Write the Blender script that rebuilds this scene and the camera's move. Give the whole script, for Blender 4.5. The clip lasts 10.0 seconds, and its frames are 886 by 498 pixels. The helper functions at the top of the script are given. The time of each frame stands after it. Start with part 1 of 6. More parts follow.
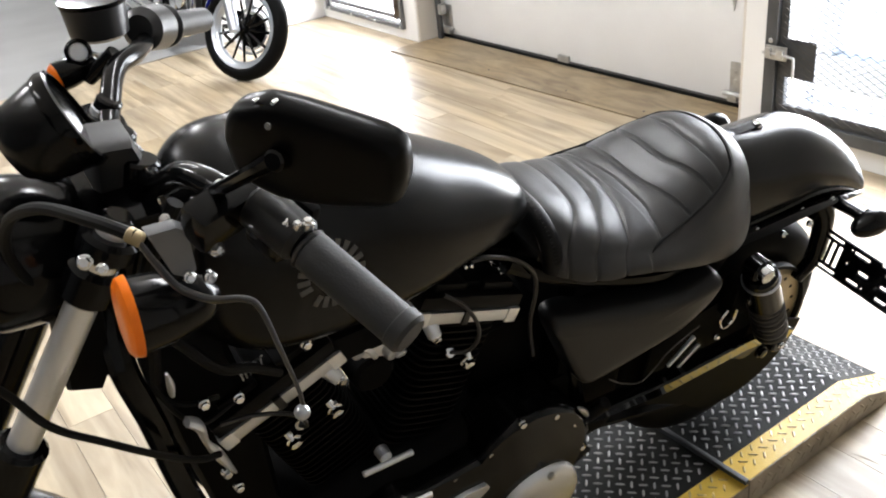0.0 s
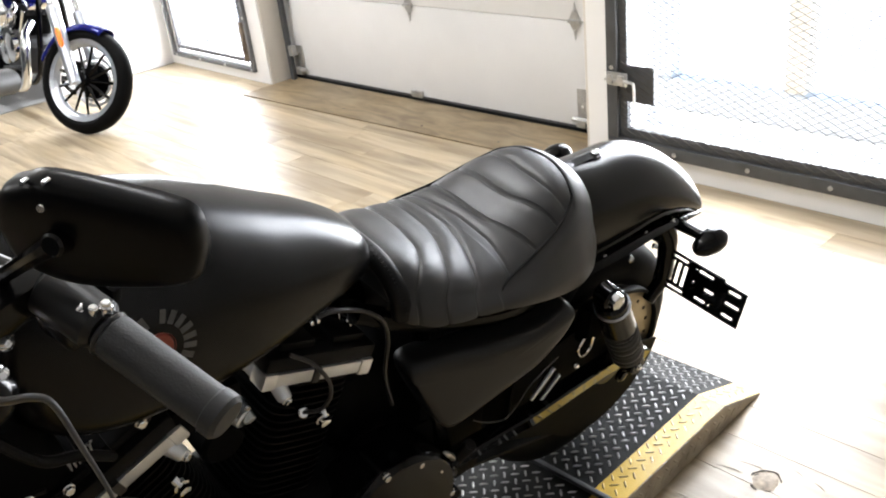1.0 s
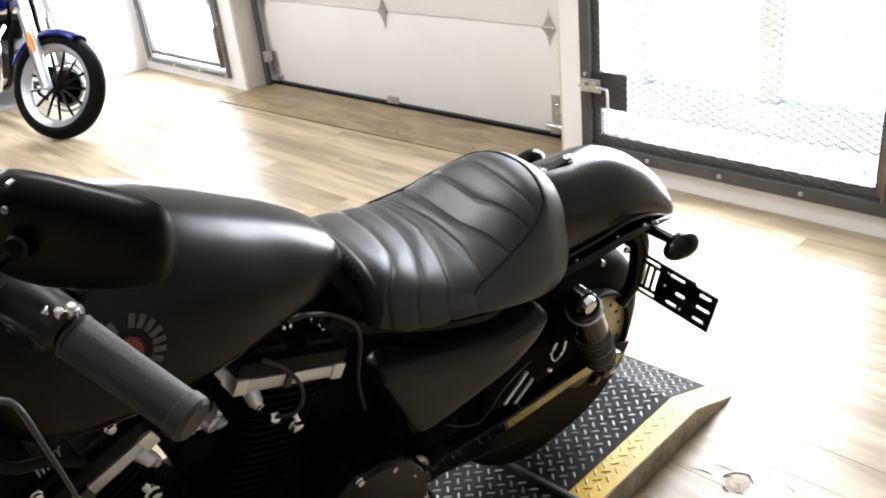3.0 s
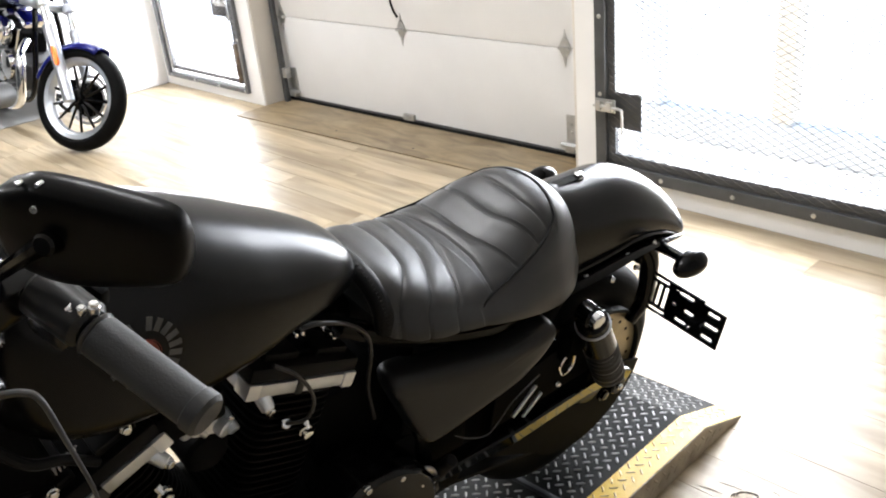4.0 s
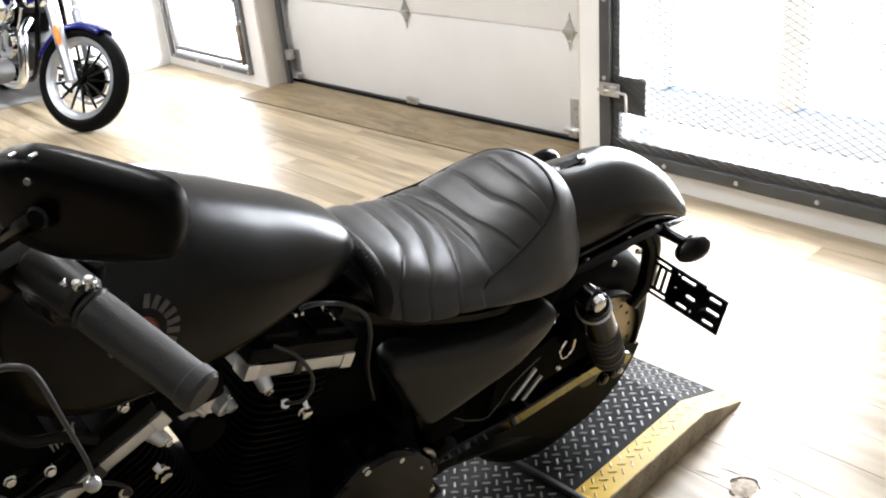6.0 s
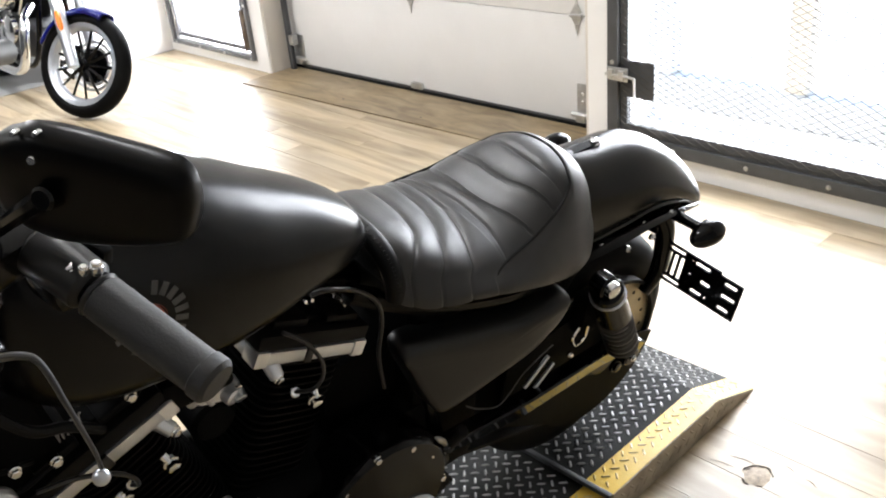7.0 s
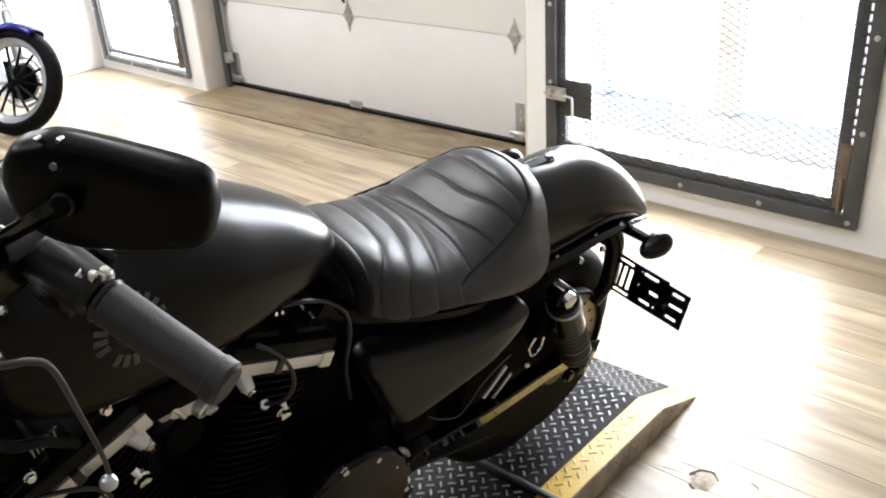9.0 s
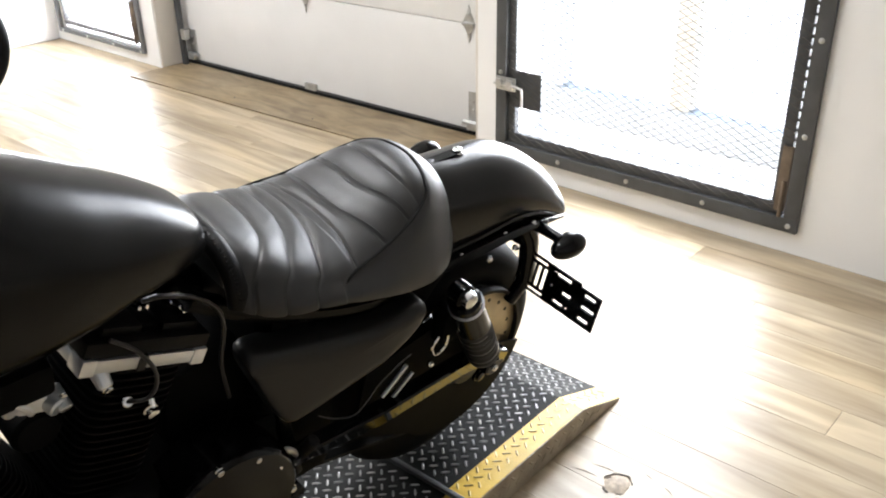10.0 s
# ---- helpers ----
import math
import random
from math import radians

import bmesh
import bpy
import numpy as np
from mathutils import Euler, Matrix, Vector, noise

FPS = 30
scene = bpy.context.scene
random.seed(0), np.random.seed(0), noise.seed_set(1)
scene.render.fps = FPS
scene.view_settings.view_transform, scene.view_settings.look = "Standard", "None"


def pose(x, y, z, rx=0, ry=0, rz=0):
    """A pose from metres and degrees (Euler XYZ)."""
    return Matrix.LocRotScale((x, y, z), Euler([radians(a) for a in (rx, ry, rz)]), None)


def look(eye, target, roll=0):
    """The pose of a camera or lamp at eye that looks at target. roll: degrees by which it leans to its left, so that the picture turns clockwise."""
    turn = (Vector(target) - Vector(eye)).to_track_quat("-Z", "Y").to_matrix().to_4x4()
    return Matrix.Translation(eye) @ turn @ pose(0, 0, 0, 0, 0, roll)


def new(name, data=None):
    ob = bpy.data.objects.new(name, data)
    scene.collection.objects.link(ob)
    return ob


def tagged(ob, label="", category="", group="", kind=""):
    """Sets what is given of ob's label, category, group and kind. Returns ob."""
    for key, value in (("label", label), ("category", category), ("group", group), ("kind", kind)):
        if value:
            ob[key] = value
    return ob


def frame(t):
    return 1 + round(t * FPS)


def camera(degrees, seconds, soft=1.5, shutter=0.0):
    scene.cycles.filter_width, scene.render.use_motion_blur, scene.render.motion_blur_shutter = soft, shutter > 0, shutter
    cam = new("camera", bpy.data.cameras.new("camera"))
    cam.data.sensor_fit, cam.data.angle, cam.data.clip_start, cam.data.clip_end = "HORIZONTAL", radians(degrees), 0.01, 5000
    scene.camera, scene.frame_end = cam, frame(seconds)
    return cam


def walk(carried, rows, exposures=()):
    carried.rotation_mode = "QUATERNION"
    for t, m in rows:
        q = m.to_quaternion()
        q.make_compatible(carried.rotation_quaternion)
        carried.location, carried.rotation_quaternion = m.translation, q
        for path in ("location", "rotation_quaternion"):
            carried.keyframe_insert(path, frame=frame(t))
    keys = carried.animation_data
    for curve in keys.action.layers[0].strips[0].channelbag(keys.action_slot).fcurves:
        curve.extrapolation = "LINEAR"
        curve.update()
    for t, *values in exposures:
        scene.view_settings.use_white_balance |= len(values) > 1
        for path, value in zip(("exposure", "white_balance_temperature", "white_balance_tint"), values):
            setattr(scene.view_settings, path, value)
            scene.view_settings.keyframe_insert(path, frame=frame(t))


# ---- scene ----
cam = camera(52.7, 10.0, soft=2.0)
PATH = [
    (0, (-0.14, 0.269, 1.484), (0.81, 1.755, 0.542), -6.6),
    (0.2, (-0.125, 0.266, 1.486), (0.87, 1.718, 0.54), -6.9),
    (0.5, (-0.102, 0.269, 1.483), (0.979, 1.678, 0.564), -7.3),
    (0.7, (-0.092, 0.271, 1.483), (1.027, 1.648, 0.557), -6.9),
    (1, (-0.078, 0.272, 1.483), (1.109, 1.603, 0.578), -6.9),
    (1.5, (-0.074, 0.277, 1.48), (1.131, 1.588, 0.569), -6.8),
    (2, (-0.076, 0.276, 1.482), (1.151, 1.575, 0.582), -6.0),
    (2.5, (-0.074, 0.273, 1.48), (1.155, 1.565, 0.574), -6.3),
    (4, (-0.092, 0.24, 1.484), (1.129, 1.572, 0.626), -5.7),
    (4.5, (-0.099, 0.236, 1.484), (1.114, 1.583, 0.64), -5.1),
    (5, (-0.101, 0.235, 1.481), (1.097, 1.595, 0.635), -5.4),
    (5.5, (-0.094, 0.235, 1.481), (1.113, 1.576, 0.617), -5.3),
    (7, (-0.081, 0.272, 1.46), (1.109, 1.595, 0.548), -5.5),
    (7.5, (-0.077, 0.283, 1.461), (1.114, 1.607, 0.551), -5.8),
    (8, (-0.076, 0.285, 1.459), (1.149, 1.57, 0.537), -5.5),
    (8.5, (-0.094, 0.286, 1.459), (1.161, 1.549, 0.548), -4.2),
    (9, (-0.14, 0.291, 1.466), (1.174, 1.512, 0.581), -3.7),
    (9.2, (-0.163, 0.279, 1.478), (1.174, 1.472, 0.595), -2.6),
    (9.3, (-0.172, 0.271, 1.482), (1.203, 1.43, 0.611), -0.6),
    (9.4, (-0.174, 0.266, 1.482), (1.242, 1.371, 0.605), 0.9),
    (9.5, (-0.169, 0.263, 1.476), (1.271, 1.328, 0.587), 1.9),
    (9.7, (-0.135, 0.25, 1.468), (1.298, 1.304, 0.554), 1.5),
    (10, (-0.008, 0.223, 1.454), (1.327, 1.397, 0.538), -1.1),
]
walk(cam, [(t, look(eye, target, roll)) for t, eye, target, roll in PATH], [(0, 2.3, 6400, 10), (10, 2.3, 6400, 10)])

# ---- light ----
world = bpy.data.worlds.new("world")
scene.world = world
world.use_nodes = True
wn = world.node_tree.nodes
sky = wn.new("ShaderNodeTexSky")
sky.sky_type, sky.sun_disc = "NISHITA", False
sky.sun_elevation, sky.sun_rotation = radians(59), radians(0)
wn["Background"].inputs["Strength"].default_value = 0.15
world.node_tree.links.new(sky.outputs["Color"], wn["Background"].inputs["Color"])
sun_data = bpy.data.lights.new("sun", "SUN")
sun_data.energy, sun_data.angle, sun_data.color = 2.2, radians(2), (1.0, 0.98, 0.95)
sun = new("sun", sun_data)
sun.matrix_world = look((0, 0, 0), (-0.01, -0.5, -0.86))
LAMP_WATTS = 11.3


def opening_light(y, z, w, h, watts):
    """Daylight that comes in through an opening of the wall beside the door."""
    data = bpy.data.lights.new("daylight", "AREA")
    data.shape, data.size, data.size_y, data.energy, data.color = "RECTANGLE", w, h, watts, (0.97, 0.98, 1.0)
    lamp = new("daylight", data)
    lamp.matrix_world = look((3.02, y, z), (0, y, z))
    return lamp


opening_light(1.74, 1.2, 1.0, 2.0, 36)
opening_light(5.56, 1.2, 0.8, 2.0, 31)


# ---- materials ----
def surf(name, base, rough=0.5, metal=0.0, vary=0.15, scale=6.0, bump=0.02, grain=150.0, coat=0.0, rough_vary=0.08, spec=0.5, rnd=0.0):
    """A painted, moulded or metal surface: two sizes of variation in colour, gloss and relief."""
    m = bpy.data.materials.new(name)
    m.use_nodes = True
    n, l = m.node_tree.nodes, m.node_tree.links
    b = n["Principled BSDF"]
    tc = n.new("ShaderNodeTexCoord")
    big, fine = n.new("ShaderNodeTexNoise"), n.new("ShaderNodeTexNoise")
    big.inputs["Scale"].default_value, big.inputs["Detail"].default_value = scale, 5
    fine.inputs["Scale"].default_value, fine.inputs["Detail"].default_value = grain, 3
    l.new(tc.outputs["Object"], big.inputs["Vector"])
    l.new(tc.outputs["Object"], fine.inputs["Vector"])
    ramp = n.new("ShaderNodeValToRGB")
    ramp.color_ramp.elements[0].position, ramp.color_ramp.elements[1].position = 0.3, 0.7
    ramp.color_ramp.elements[0].color = (*[c * (1 - vary) for c in base], 1)
    ramp.color_ramp.elements[1].color = (*[min(1, c * (1 + vary)) for c in base], 1)
    l.new(big.outputs["Fac"], ramp.inputs["Fac"])
    col = ramp.outputs["Color"]
    if rnd:
        info, hsv, rng = n.new("ShaderNodeObjectInfo"), n.new("ShaderNodeHueSaturation"), n.new("ShaderNodeMapRange")
        rng.inputs["To Min"].default_value, rng.inputs["To Max"].default_value = 1 - rnd, 1 + rnd
        l.new(info.outputs["Random"], rng.inputs["Value"])
        l.new(rng.outputs["Result"], hsv.inputs["Value"])
        l.new(col, hsv.inputs["Color"])
        col = hsv.outputs["Color"]
    l.new(col, b.inputs["Base Color"])
    rr = n.new("ShaderNodeMapRange")
    rr.inputs["To Min"].default_value, rr.inputs["To Max"].default_value = max(0.02, rough - rough_vary), min(1, rough + rough_vary)
    l.new(big.outputs["Fac"], rr.inputs["Value"])
    l.new(rr.outputs["Result"], b.inputs["Roughness"])
    b.inputs["Metallic"].default_value = metal
    b.inputs["Coat Weight"].default_value = coat
    b.inputs["Specular IOR Level"].default_value = spec
    bp = n.new("ShaderNodeBump")
    bp.inputs["Strength"].default_value, bp.inputs["Distance"].default_value = bump, 0.002
    l.new(fine.outputs["Fac"], bp.inputs["Height"])
    l.new(bp.outputs["Normal"], b.inputs["Normal"])
    return m


def wood(name, light, dark, rough=0.3, stretch=(14, 1.2, 14), rnd=0.25, axis_noise=3.0):
    """Boards with grain along their length, a tint of their own and worn varnish."""
    m = bpy.data.materials.new(name)
    m.use_nodes = True
    n, l = m.node_tree.nodes, m.node_tree.links
    b = n["Principled BSDF"]
    tc, info = n.new("ShaderNodeTexCoord"), n.new("ShaderNodeObjectInfo")
    geo = n.new("ShaderNodeNewGeometry")
    addv, mp = n.new("ShaderNodeVectorMath"), n.new("ShaderNodeMapping")
    off = n.new("ShaderNodeMath")
    off.operation, off.inputs[1].default_value = "MULTIPLY", 37.0
    isl = n.new("ShaderNodeMath")
    isl.operation = "ADD"
    l.new(info.outputs["Random"], isl.inputs[0])
    l.new(geo.outputs["Random Per Island"], isl.inputs[1])
    l.new(isl.outputs["Value"], off.inputs[0])
    l.new(tc.outputs["Object"], addv.inputs[0])
    l.new(off.outputs["Value"], addv.inputs[1])
    l.new(addv.outputs["Vector"], mp.inputs["Vector"])
    mp.inputs["Scale"].default_value = stretch
    g1, g2, st = n.new("ShaderNodeTexNoise"), n.new("ShaderNodeTexNoise"), n.new("ShaderNodeTexNoise")
    g1.inputs["Scale"].default_value, g1.inputs["Detail"].default_value, g1.inputs["Distortion"].default_value = axis_noise, 6, 1.1
    g2.inputs["Scale"].default_value, g2.inputs["Detail"].default_value = 14, 4
    st.inputs["Scale"].default_value, st.inputs["Detail"].default_value = 2.2, 5
    l.new(mp.outputs["Vector"], g1.inputs["Vector"])
    l.new(mp.outputs["Vector"], g2.inputs["Vector"])
    l.new(addv.outputs["Vector"], st.inputs["Vector"])
    ramp = n.new("ShaderNodeValToRGB")
    e = ramp.color_ramp.elements
    e[0].position, e[1].position = 0.30, 0.66
    e[0].color, e[1].color = (*dark, 1), (*light, 1)
    l.new(g1.outputs["Fac"], ramp.inputs["Fac"])
    mix = n.new("ShaderNodeMix")
    mix.data_type, mix.blend_type = "RGBA", "MULTIPLY"
    mix.inputs["Factor"].default_value = 0.2
    r2 = n.new("ShaderNodeValToRGB")
    r2.color_ramp.elements[0].position, r2.color_ramp.elements[0].color = 0.35, (0.6, 0.55, 0.5, 1)
    r2.color_ramp.elements[1].position, r2.color_ramp.elements[1].color = 0.6, (1, 1, 1, 1)
    l.new(g2.outputs["Fac"], r2.inputs["Fac"])
    l.new(ramp.outputs["Color"], mix.inputs["A"])
    l.new(r2.outputs["Color"], mix.inputs["B"])
    hsv, rng = n.new("ShaderNodeHueSaturation"), n.new("ShaderNodeMapRange")
    sat = n.new("ShaderNodeMapRange")
    rng.inputs["From Max"].default_value = sat.inputs["From Max"].default_value = 1.0
    rng.inputs["To Min"].default_value, rng.inputs["To Max"].default_value = 1 - rnd, 1 + rnd * 0.6
    sat.inputs["To Min"].default_value, sat.inputs["To Max"].default_value = 1.2, 0.65
    frac = n.new("ShaderNodeMath")
    frac.operation = "FRACT"
    l.new(isl.outputs["Value"], frac.inputs[0])
    l.new(frac.outputs["Value"], rng.inputs["Value"])
    l.new(st.outputs["Fac"], sat.inputs["Value"])
    l.new(rng.outputs["Result"], hsv.inputs["Value"])
    l.new(sat.outputs["Result"], hsv.inputs["Saturation"])
    l.new(mix.outputs["Result"], hsv.inputs["Color"])
    l.new(hsv.outputs["Color"], b.inputs["Base Color"])
    rr = n.new("ShaderNodeMapRange")
    rr.inputs["To Min"].default_value, rr.inputs["To Max"].default_value = rough - 0.08, rough + 0.12
    l.new(st.outputs["Fac"], rr.inputs["Value"])
    l.new(rr.outputs["Result"], b.inputs["Roughness"])
    bp = n.new("ShaderNodeBump")
    b.inputs["Specular IOR Level"].default_value = 0.5
    bp.inputs["Strength"].default_value, bp.inputs["Distance"].default_value = 0.12, 0.001
    l.new(g2.outputs["Fac"], bp.inputs["Height"])
    l.new(bp.outputs["Normal"], b.inputs["Normal"])
    return m


WHITE = surf("white_wall_paint", (0.83, 0.825, 0.815), 0.55, vary=0.03, scale=2, bump=0.15, grain=90)
PALE_WALL = surf("unseen_fill_wall", (0.42, 0.415, 0.405), 0.6, vary=0.1, scale=2, bump=0.1, grain=60)
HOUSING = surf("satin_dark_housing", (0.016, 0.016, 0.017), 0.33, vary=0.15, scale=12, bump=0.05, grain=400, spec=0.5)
DIM = surf("unseen_dark_wall", (0.048, 0.051, 0.056), 0.6, vary=0.1, scale=2, bump=0.1, grain=60)
WARM = surf("cream_timber_paint", (0.66, 0.62, 0.56), 0.5, vary=0.06, scale=3, bump=0.15, grain=60)
DOOR = surf("white_enamelled_steel", (0.78, 0.775, 0.765), 0.42, vary=0.03, scale=3, bump=0.06, grain=70)
PLANK = wood("varnished_floor_boards", (0.52, 0.42, 0.273), (0.25, 0.184, 0.106), 0.36, stretch=(3.6, 0.42, 3.6), rnd=0.12)
PLY = wood("plywood_strip", (0.35, 0.262, 0.148), (0.18, 0.128, 0.068), 0.48, stretch=(4.5, 1.2, 4.5), rnd=0.05)
SUBFLOOR = surf("dark_subfloor", (0.09, 0.07, 0.05), 0.8)
CONCRETE = surf("pale_concrete", (0.60, 0.60, 0.58), 0.5, vary=0.12, scale=1.5, bump=0.2, grain=40)
SLAB = surf("smooth_floor_concrete", (0.37, 0.37, 0.365), 0.35, vary=0.2, scale=1.2, bump=0.1, grain=50)
MESHWIRE = surf("dark_mesh_steel", (0.075, 0.070, 0.064), 0.8, vary=0.25, scale=9)
GRATE = surf("dark_grey_steel_paint", (0.055, 0.058, 0.062), 0.5, vary=0.25, scale=9, bump=0.1, grain=120)
RUST = surf("weathered_steel", (0.13, 0.095, 0.065), 0.65, vary=0.5, scale=14, bump=0.25, grain=90)
ZINC = surf("galvanised_steel", (0.52, 0.52, 0.51), 0.38, metal=0.85, vary=0.2, scale=25, bump=0.08)
SEAL = surf("black_rubber_seal", (0.007, 0.007, 0.007), 0.6, spec=0.12)
GREY_STEEL = surf("mid_grey_steel_paint", (0.13, 0.133, 0.14), 0.5, vary=0.2, scale=9, bump=0.1, grain=120)
TAN = surf("tan_timber_post", (0.80, 0.67, 0.50), 0.7, vary=0.2, scale=4)
DENIM = surf("satin_black_paint", (0.005, 0.005, 0.0052), 0.25, vary=0.15, scale=5, bump=0.015, grain=900, rough_vary=0.03, spec=0.21)
COVER = surf("satin_black_cover_paint", (0.009, 0.009, 0.0093), 0.36, vary=0.15, scale=5, bump=0.015, grain=900, rough_vary=0.03, spec=0.34)
# Tank paint again, specular raised so the fender looks lit from above.
FENDER = surf("satin_black_toplit_fender", (0.0025, 0.0025, 0.0027), 0.24, vary=0.15, scale=5, bump=0.015, grain=900, rough_vary=0.03, spec=0.40)
SHELL = surf("matt_black_shell", (0.002, 0.002, 0.0022), 0.30, vary=0.15, scale=5, bump=0.03, grain=700, rough_vary=0.03, spec=0.10)
GLOSS = surf("gloss_black_paint", (0.002, 0.002, 0.0022), 0.16, vary=0.2, scale=8, bump=0.01, coat=0.06, rough_vary=0.05, spec=0.16)
POLISH = surf("polished_black_enamel", (0.002, 0.002, 0.0022), 0.05, vary=0.2, scale=8, bump=0.004, rough_vary=0.02, spec=0.36)
CRINKLE = surf("black_wrinkle_coating", (0.002, 0.002, 0.0021), 0.6, vary=0.3, scale=12, bump=0.3, grain=500, spec=0.06)
ENAMEL = surf("satin_black_rocker_paint", (0.0045, 0.0045, 0.0047), 0.45, vary=0.2, scale=12, bump=0.05, grain=400, spec=0.12)
FINS = surf("satin_black_fins", (0.002, 0.002, 0.0021), 0.5, vary=0.3, scale=12, bump=0.1, grain=500, spec=0.06)
VINYL = surf("black_seat_vinyl", (0.009, 0.009, 0.0094), 0.43, vary=0.2, scale=7, bump=0.16, grain=650, rough_vary=0.08, spec=0.58)
# Binding vinyl darker than the seat: shade on the nose, put into colour.
BINDING = surf("shade_dark_binding", (0.003, 0.003, 0.0032), 0.45, vary=0.2, scale=20, bump=0.15, grain=600, spec=0.18)
RUBBER = surf("tyre_rubber", (0.004, 0.004, 0.004), 0.62, vary=0.25, scale=20, bump=0.15, grain=260, spec=0.06)
GRIP = surf("grip_rubber", (0.019, 0.0195, 0.0205), 0.5, vary=0.15, scale=18, bump=0.2, grain=420)
CHROME = surf("chrome", (0.76, 0.77, 0.78), 0.1, metal=1.0, vary=0.05, scale=12, bump=0.01, rough_vary=0.04)
SILVER = surf("machined_aluminium", (0.60, 0.63, 0.675), 0.32, metal=0.9, vary=0.1, scale=14, bump=0.05, grain=300)
LEVER = surf("grey_lever_coating", (0.07, 0.071, 0.074), 0.3, metal=0.6, vary=0.12, scale=14, bump=0.04, grain=300)
SATIN = surf("satin_fork_tube", (0.78, 0.80, 0.83), 0.34, metal=0.75, vary=0.06, scale=10, bump=0.02)
AMBER = surf("amber_lens", (0.95, 0.20, 0.008), 0.3, vary=0.1, scale=30, coat=0.05, spec=0.25)
RED = surf("red_lens", (0.22, 0.008, 0.012), 0.2, vary=0.1, scale=30, coat=0.5)
PRINT = surf("grey_decal", (0.062, 0.062, 0.062), 0.4, vary=0.15, scale=40)
PRINT_RED = surf("dull_red_decal", (0.20, 0.026, 0.012), 0.4, vary=0.15, scale=40)
BLUE = surf("metallic_blue_paint", (0.003, 0.006, 0.115), 0.2, metal=0.15, vary=0.2, scale=30, coat=0.15, spec=0.3)
STONE_GREY = surf("grey_metallic_paint", (0.20, 0.20, 0.21), 0.25, metal=0.4, vary=0.15, scale=30, coat=0.6)
BRASS = surf("gold_toned_sprocket", (0.36, 0.29, 0.17), 0.4, metal=0.6, vary=0.2, scale=20)
DECK = surf("black_tread_plate", (0.018, 0.018, 0.0175), 0.5, vary=0.3, scale=9, bump=0.12, grain=200, spec=0.04)
# Lugs coloured paler than the deck to carry their edge highlights.
LUG = surf("highlit_tread_lugs", (0.36, 0.36, 0.355), 0.33, metal=0.8, vary=0.3, scale=12, bump=0.08)
# Lighter than the yellow paint: the lugs' bright highlight as base colour.
LUG_YELLOW = surf("highlit_yellow_lugs", (0.74, 0.58, 0.26), 0.26, metal=0.25, vary=0.25, scale=30, bump=0.05)
YELLOW = surf("yellow_edge_paint", (0.68, 0.45, 0.06), 0.38, vary=0.18, scale=10, bump=0.1, grain=150, spec=0.42)
SKIRT = surf("scuffed_metal_skirt", (0.33, 0.29, 0.23), 0.5, metal=0.4, vary=0.3, scale=18, bump=0.2, grain=80)
MIRROR = surf("mirror_glass", (0.85, 0.85, 0.85), 0.02, metal=1.0, vary=0.0, bump=0.0, rough_vary=0.0)


# ---- mesh helpers ----
def part(name, bm, material, parent=None, label="", smooth=35, fix=True):
    """Links a bmesh as one mesh object under a thing or a part."""
    if fix:
        bmesh.ops.recalc_face_normals(bm, faces=bm.faces[:])
    for f in bm.faces:
        f.smooth = smooth > 0
    for e in bm.edges:
        if len(e.link_faces) == 2 and e.calc_face_angle(0) > radians(smooth):
            e.smooth = False
    me = bpy.data.meshes.new(name)
    bm.to_mesh(me)
    bm.free()
    me.materials.append(material)
    ob = new(name, me)
    ob.parent = parent
    if label:
        tagged(ob, label)
    return ob


def thing(name, m, label, category, group="", kind=""):
    ob = new(name)
    ob.empty_display_size = 0.1
    ob.matrix_world = m
    return tagged(ob, label, category, group, kind)


def box(lo, hi, bevel=0.0, bm=None, m=None):
    bm = bm or bmesh.new()
    lo, hi = Vector(lo), Vector(hi)
    made = bmesh.ops.create_cube(bm, size=1.0, matrix=Matrix.Translation((lo + hi) / 2) @ Matrix.Diagonal((*(hi - lo), 1)))
    vs = made["verts"]
    if bevel:
        es = list({e for v in vs for e in v.link_edges})
        made = bmesh.ops.bevel(bm, geom=es, offset=bevel, segments=2, affect="EDGES", profile=0.6)
        vs = list({v for f in made["faces"] for v in f.verts} | {v for v in vs if v.is_valid})
    if m is not None:
        bmesh.ops.transform(bm, matrix=m, verts=[v for v in vs if v.is_valid])
    return bm


def basis(d):
    """Two directions square to d."""
    d = Vector(d).normalized()
    a = d.cross(Vector((0, 0, 1)) if abs(d.z) < 0.9 else Vector((1, 0, 0))).normalized()
    return a, d.cross(a).normalized()


def bridge(bm, rings, caps=True, closed=True):
    """Skins a row of vertex rings."""
    n = len(rings[0])
    rows = [[bm.verts.new(p) for p in r] for r in rings]
    for a, b in zip(rows, rows[1:]):
        for i in range(n if closed else n - 1):
            bm.faces.new((a[i], a[(i + 1) % n], b[(i + 1) % n], b[i]))
    if caps and closed:
        bm.faces.new(rows[0][::-1])
        bm.faces.new(rows[-1])
    return rows


def rod(p, q, r0, r1=None, n=16, bm=None, chamfer=0.0):
    """A round bar from p to q, with chamfered ends."""
    bm = bm or bmesh.new()
    p, q = Vector(p), Vector(q)
    r1 = r0 if r1 is None else r1
    d = (q - p).normalized()
    a, b = basis(d)
    c = chamfer or min(r0, r1) * 0.18
    stops = [(p, r0 - c), (p + d * c, r0), (q - d * c, r1), (q, r1 - c)]
    bridge(bm, [[o + (a * math.cos(k * math.tau / n) + b * math.sin(k * math.tau / n)) * r for k in range(n)] for o, r in stops])
    return bm


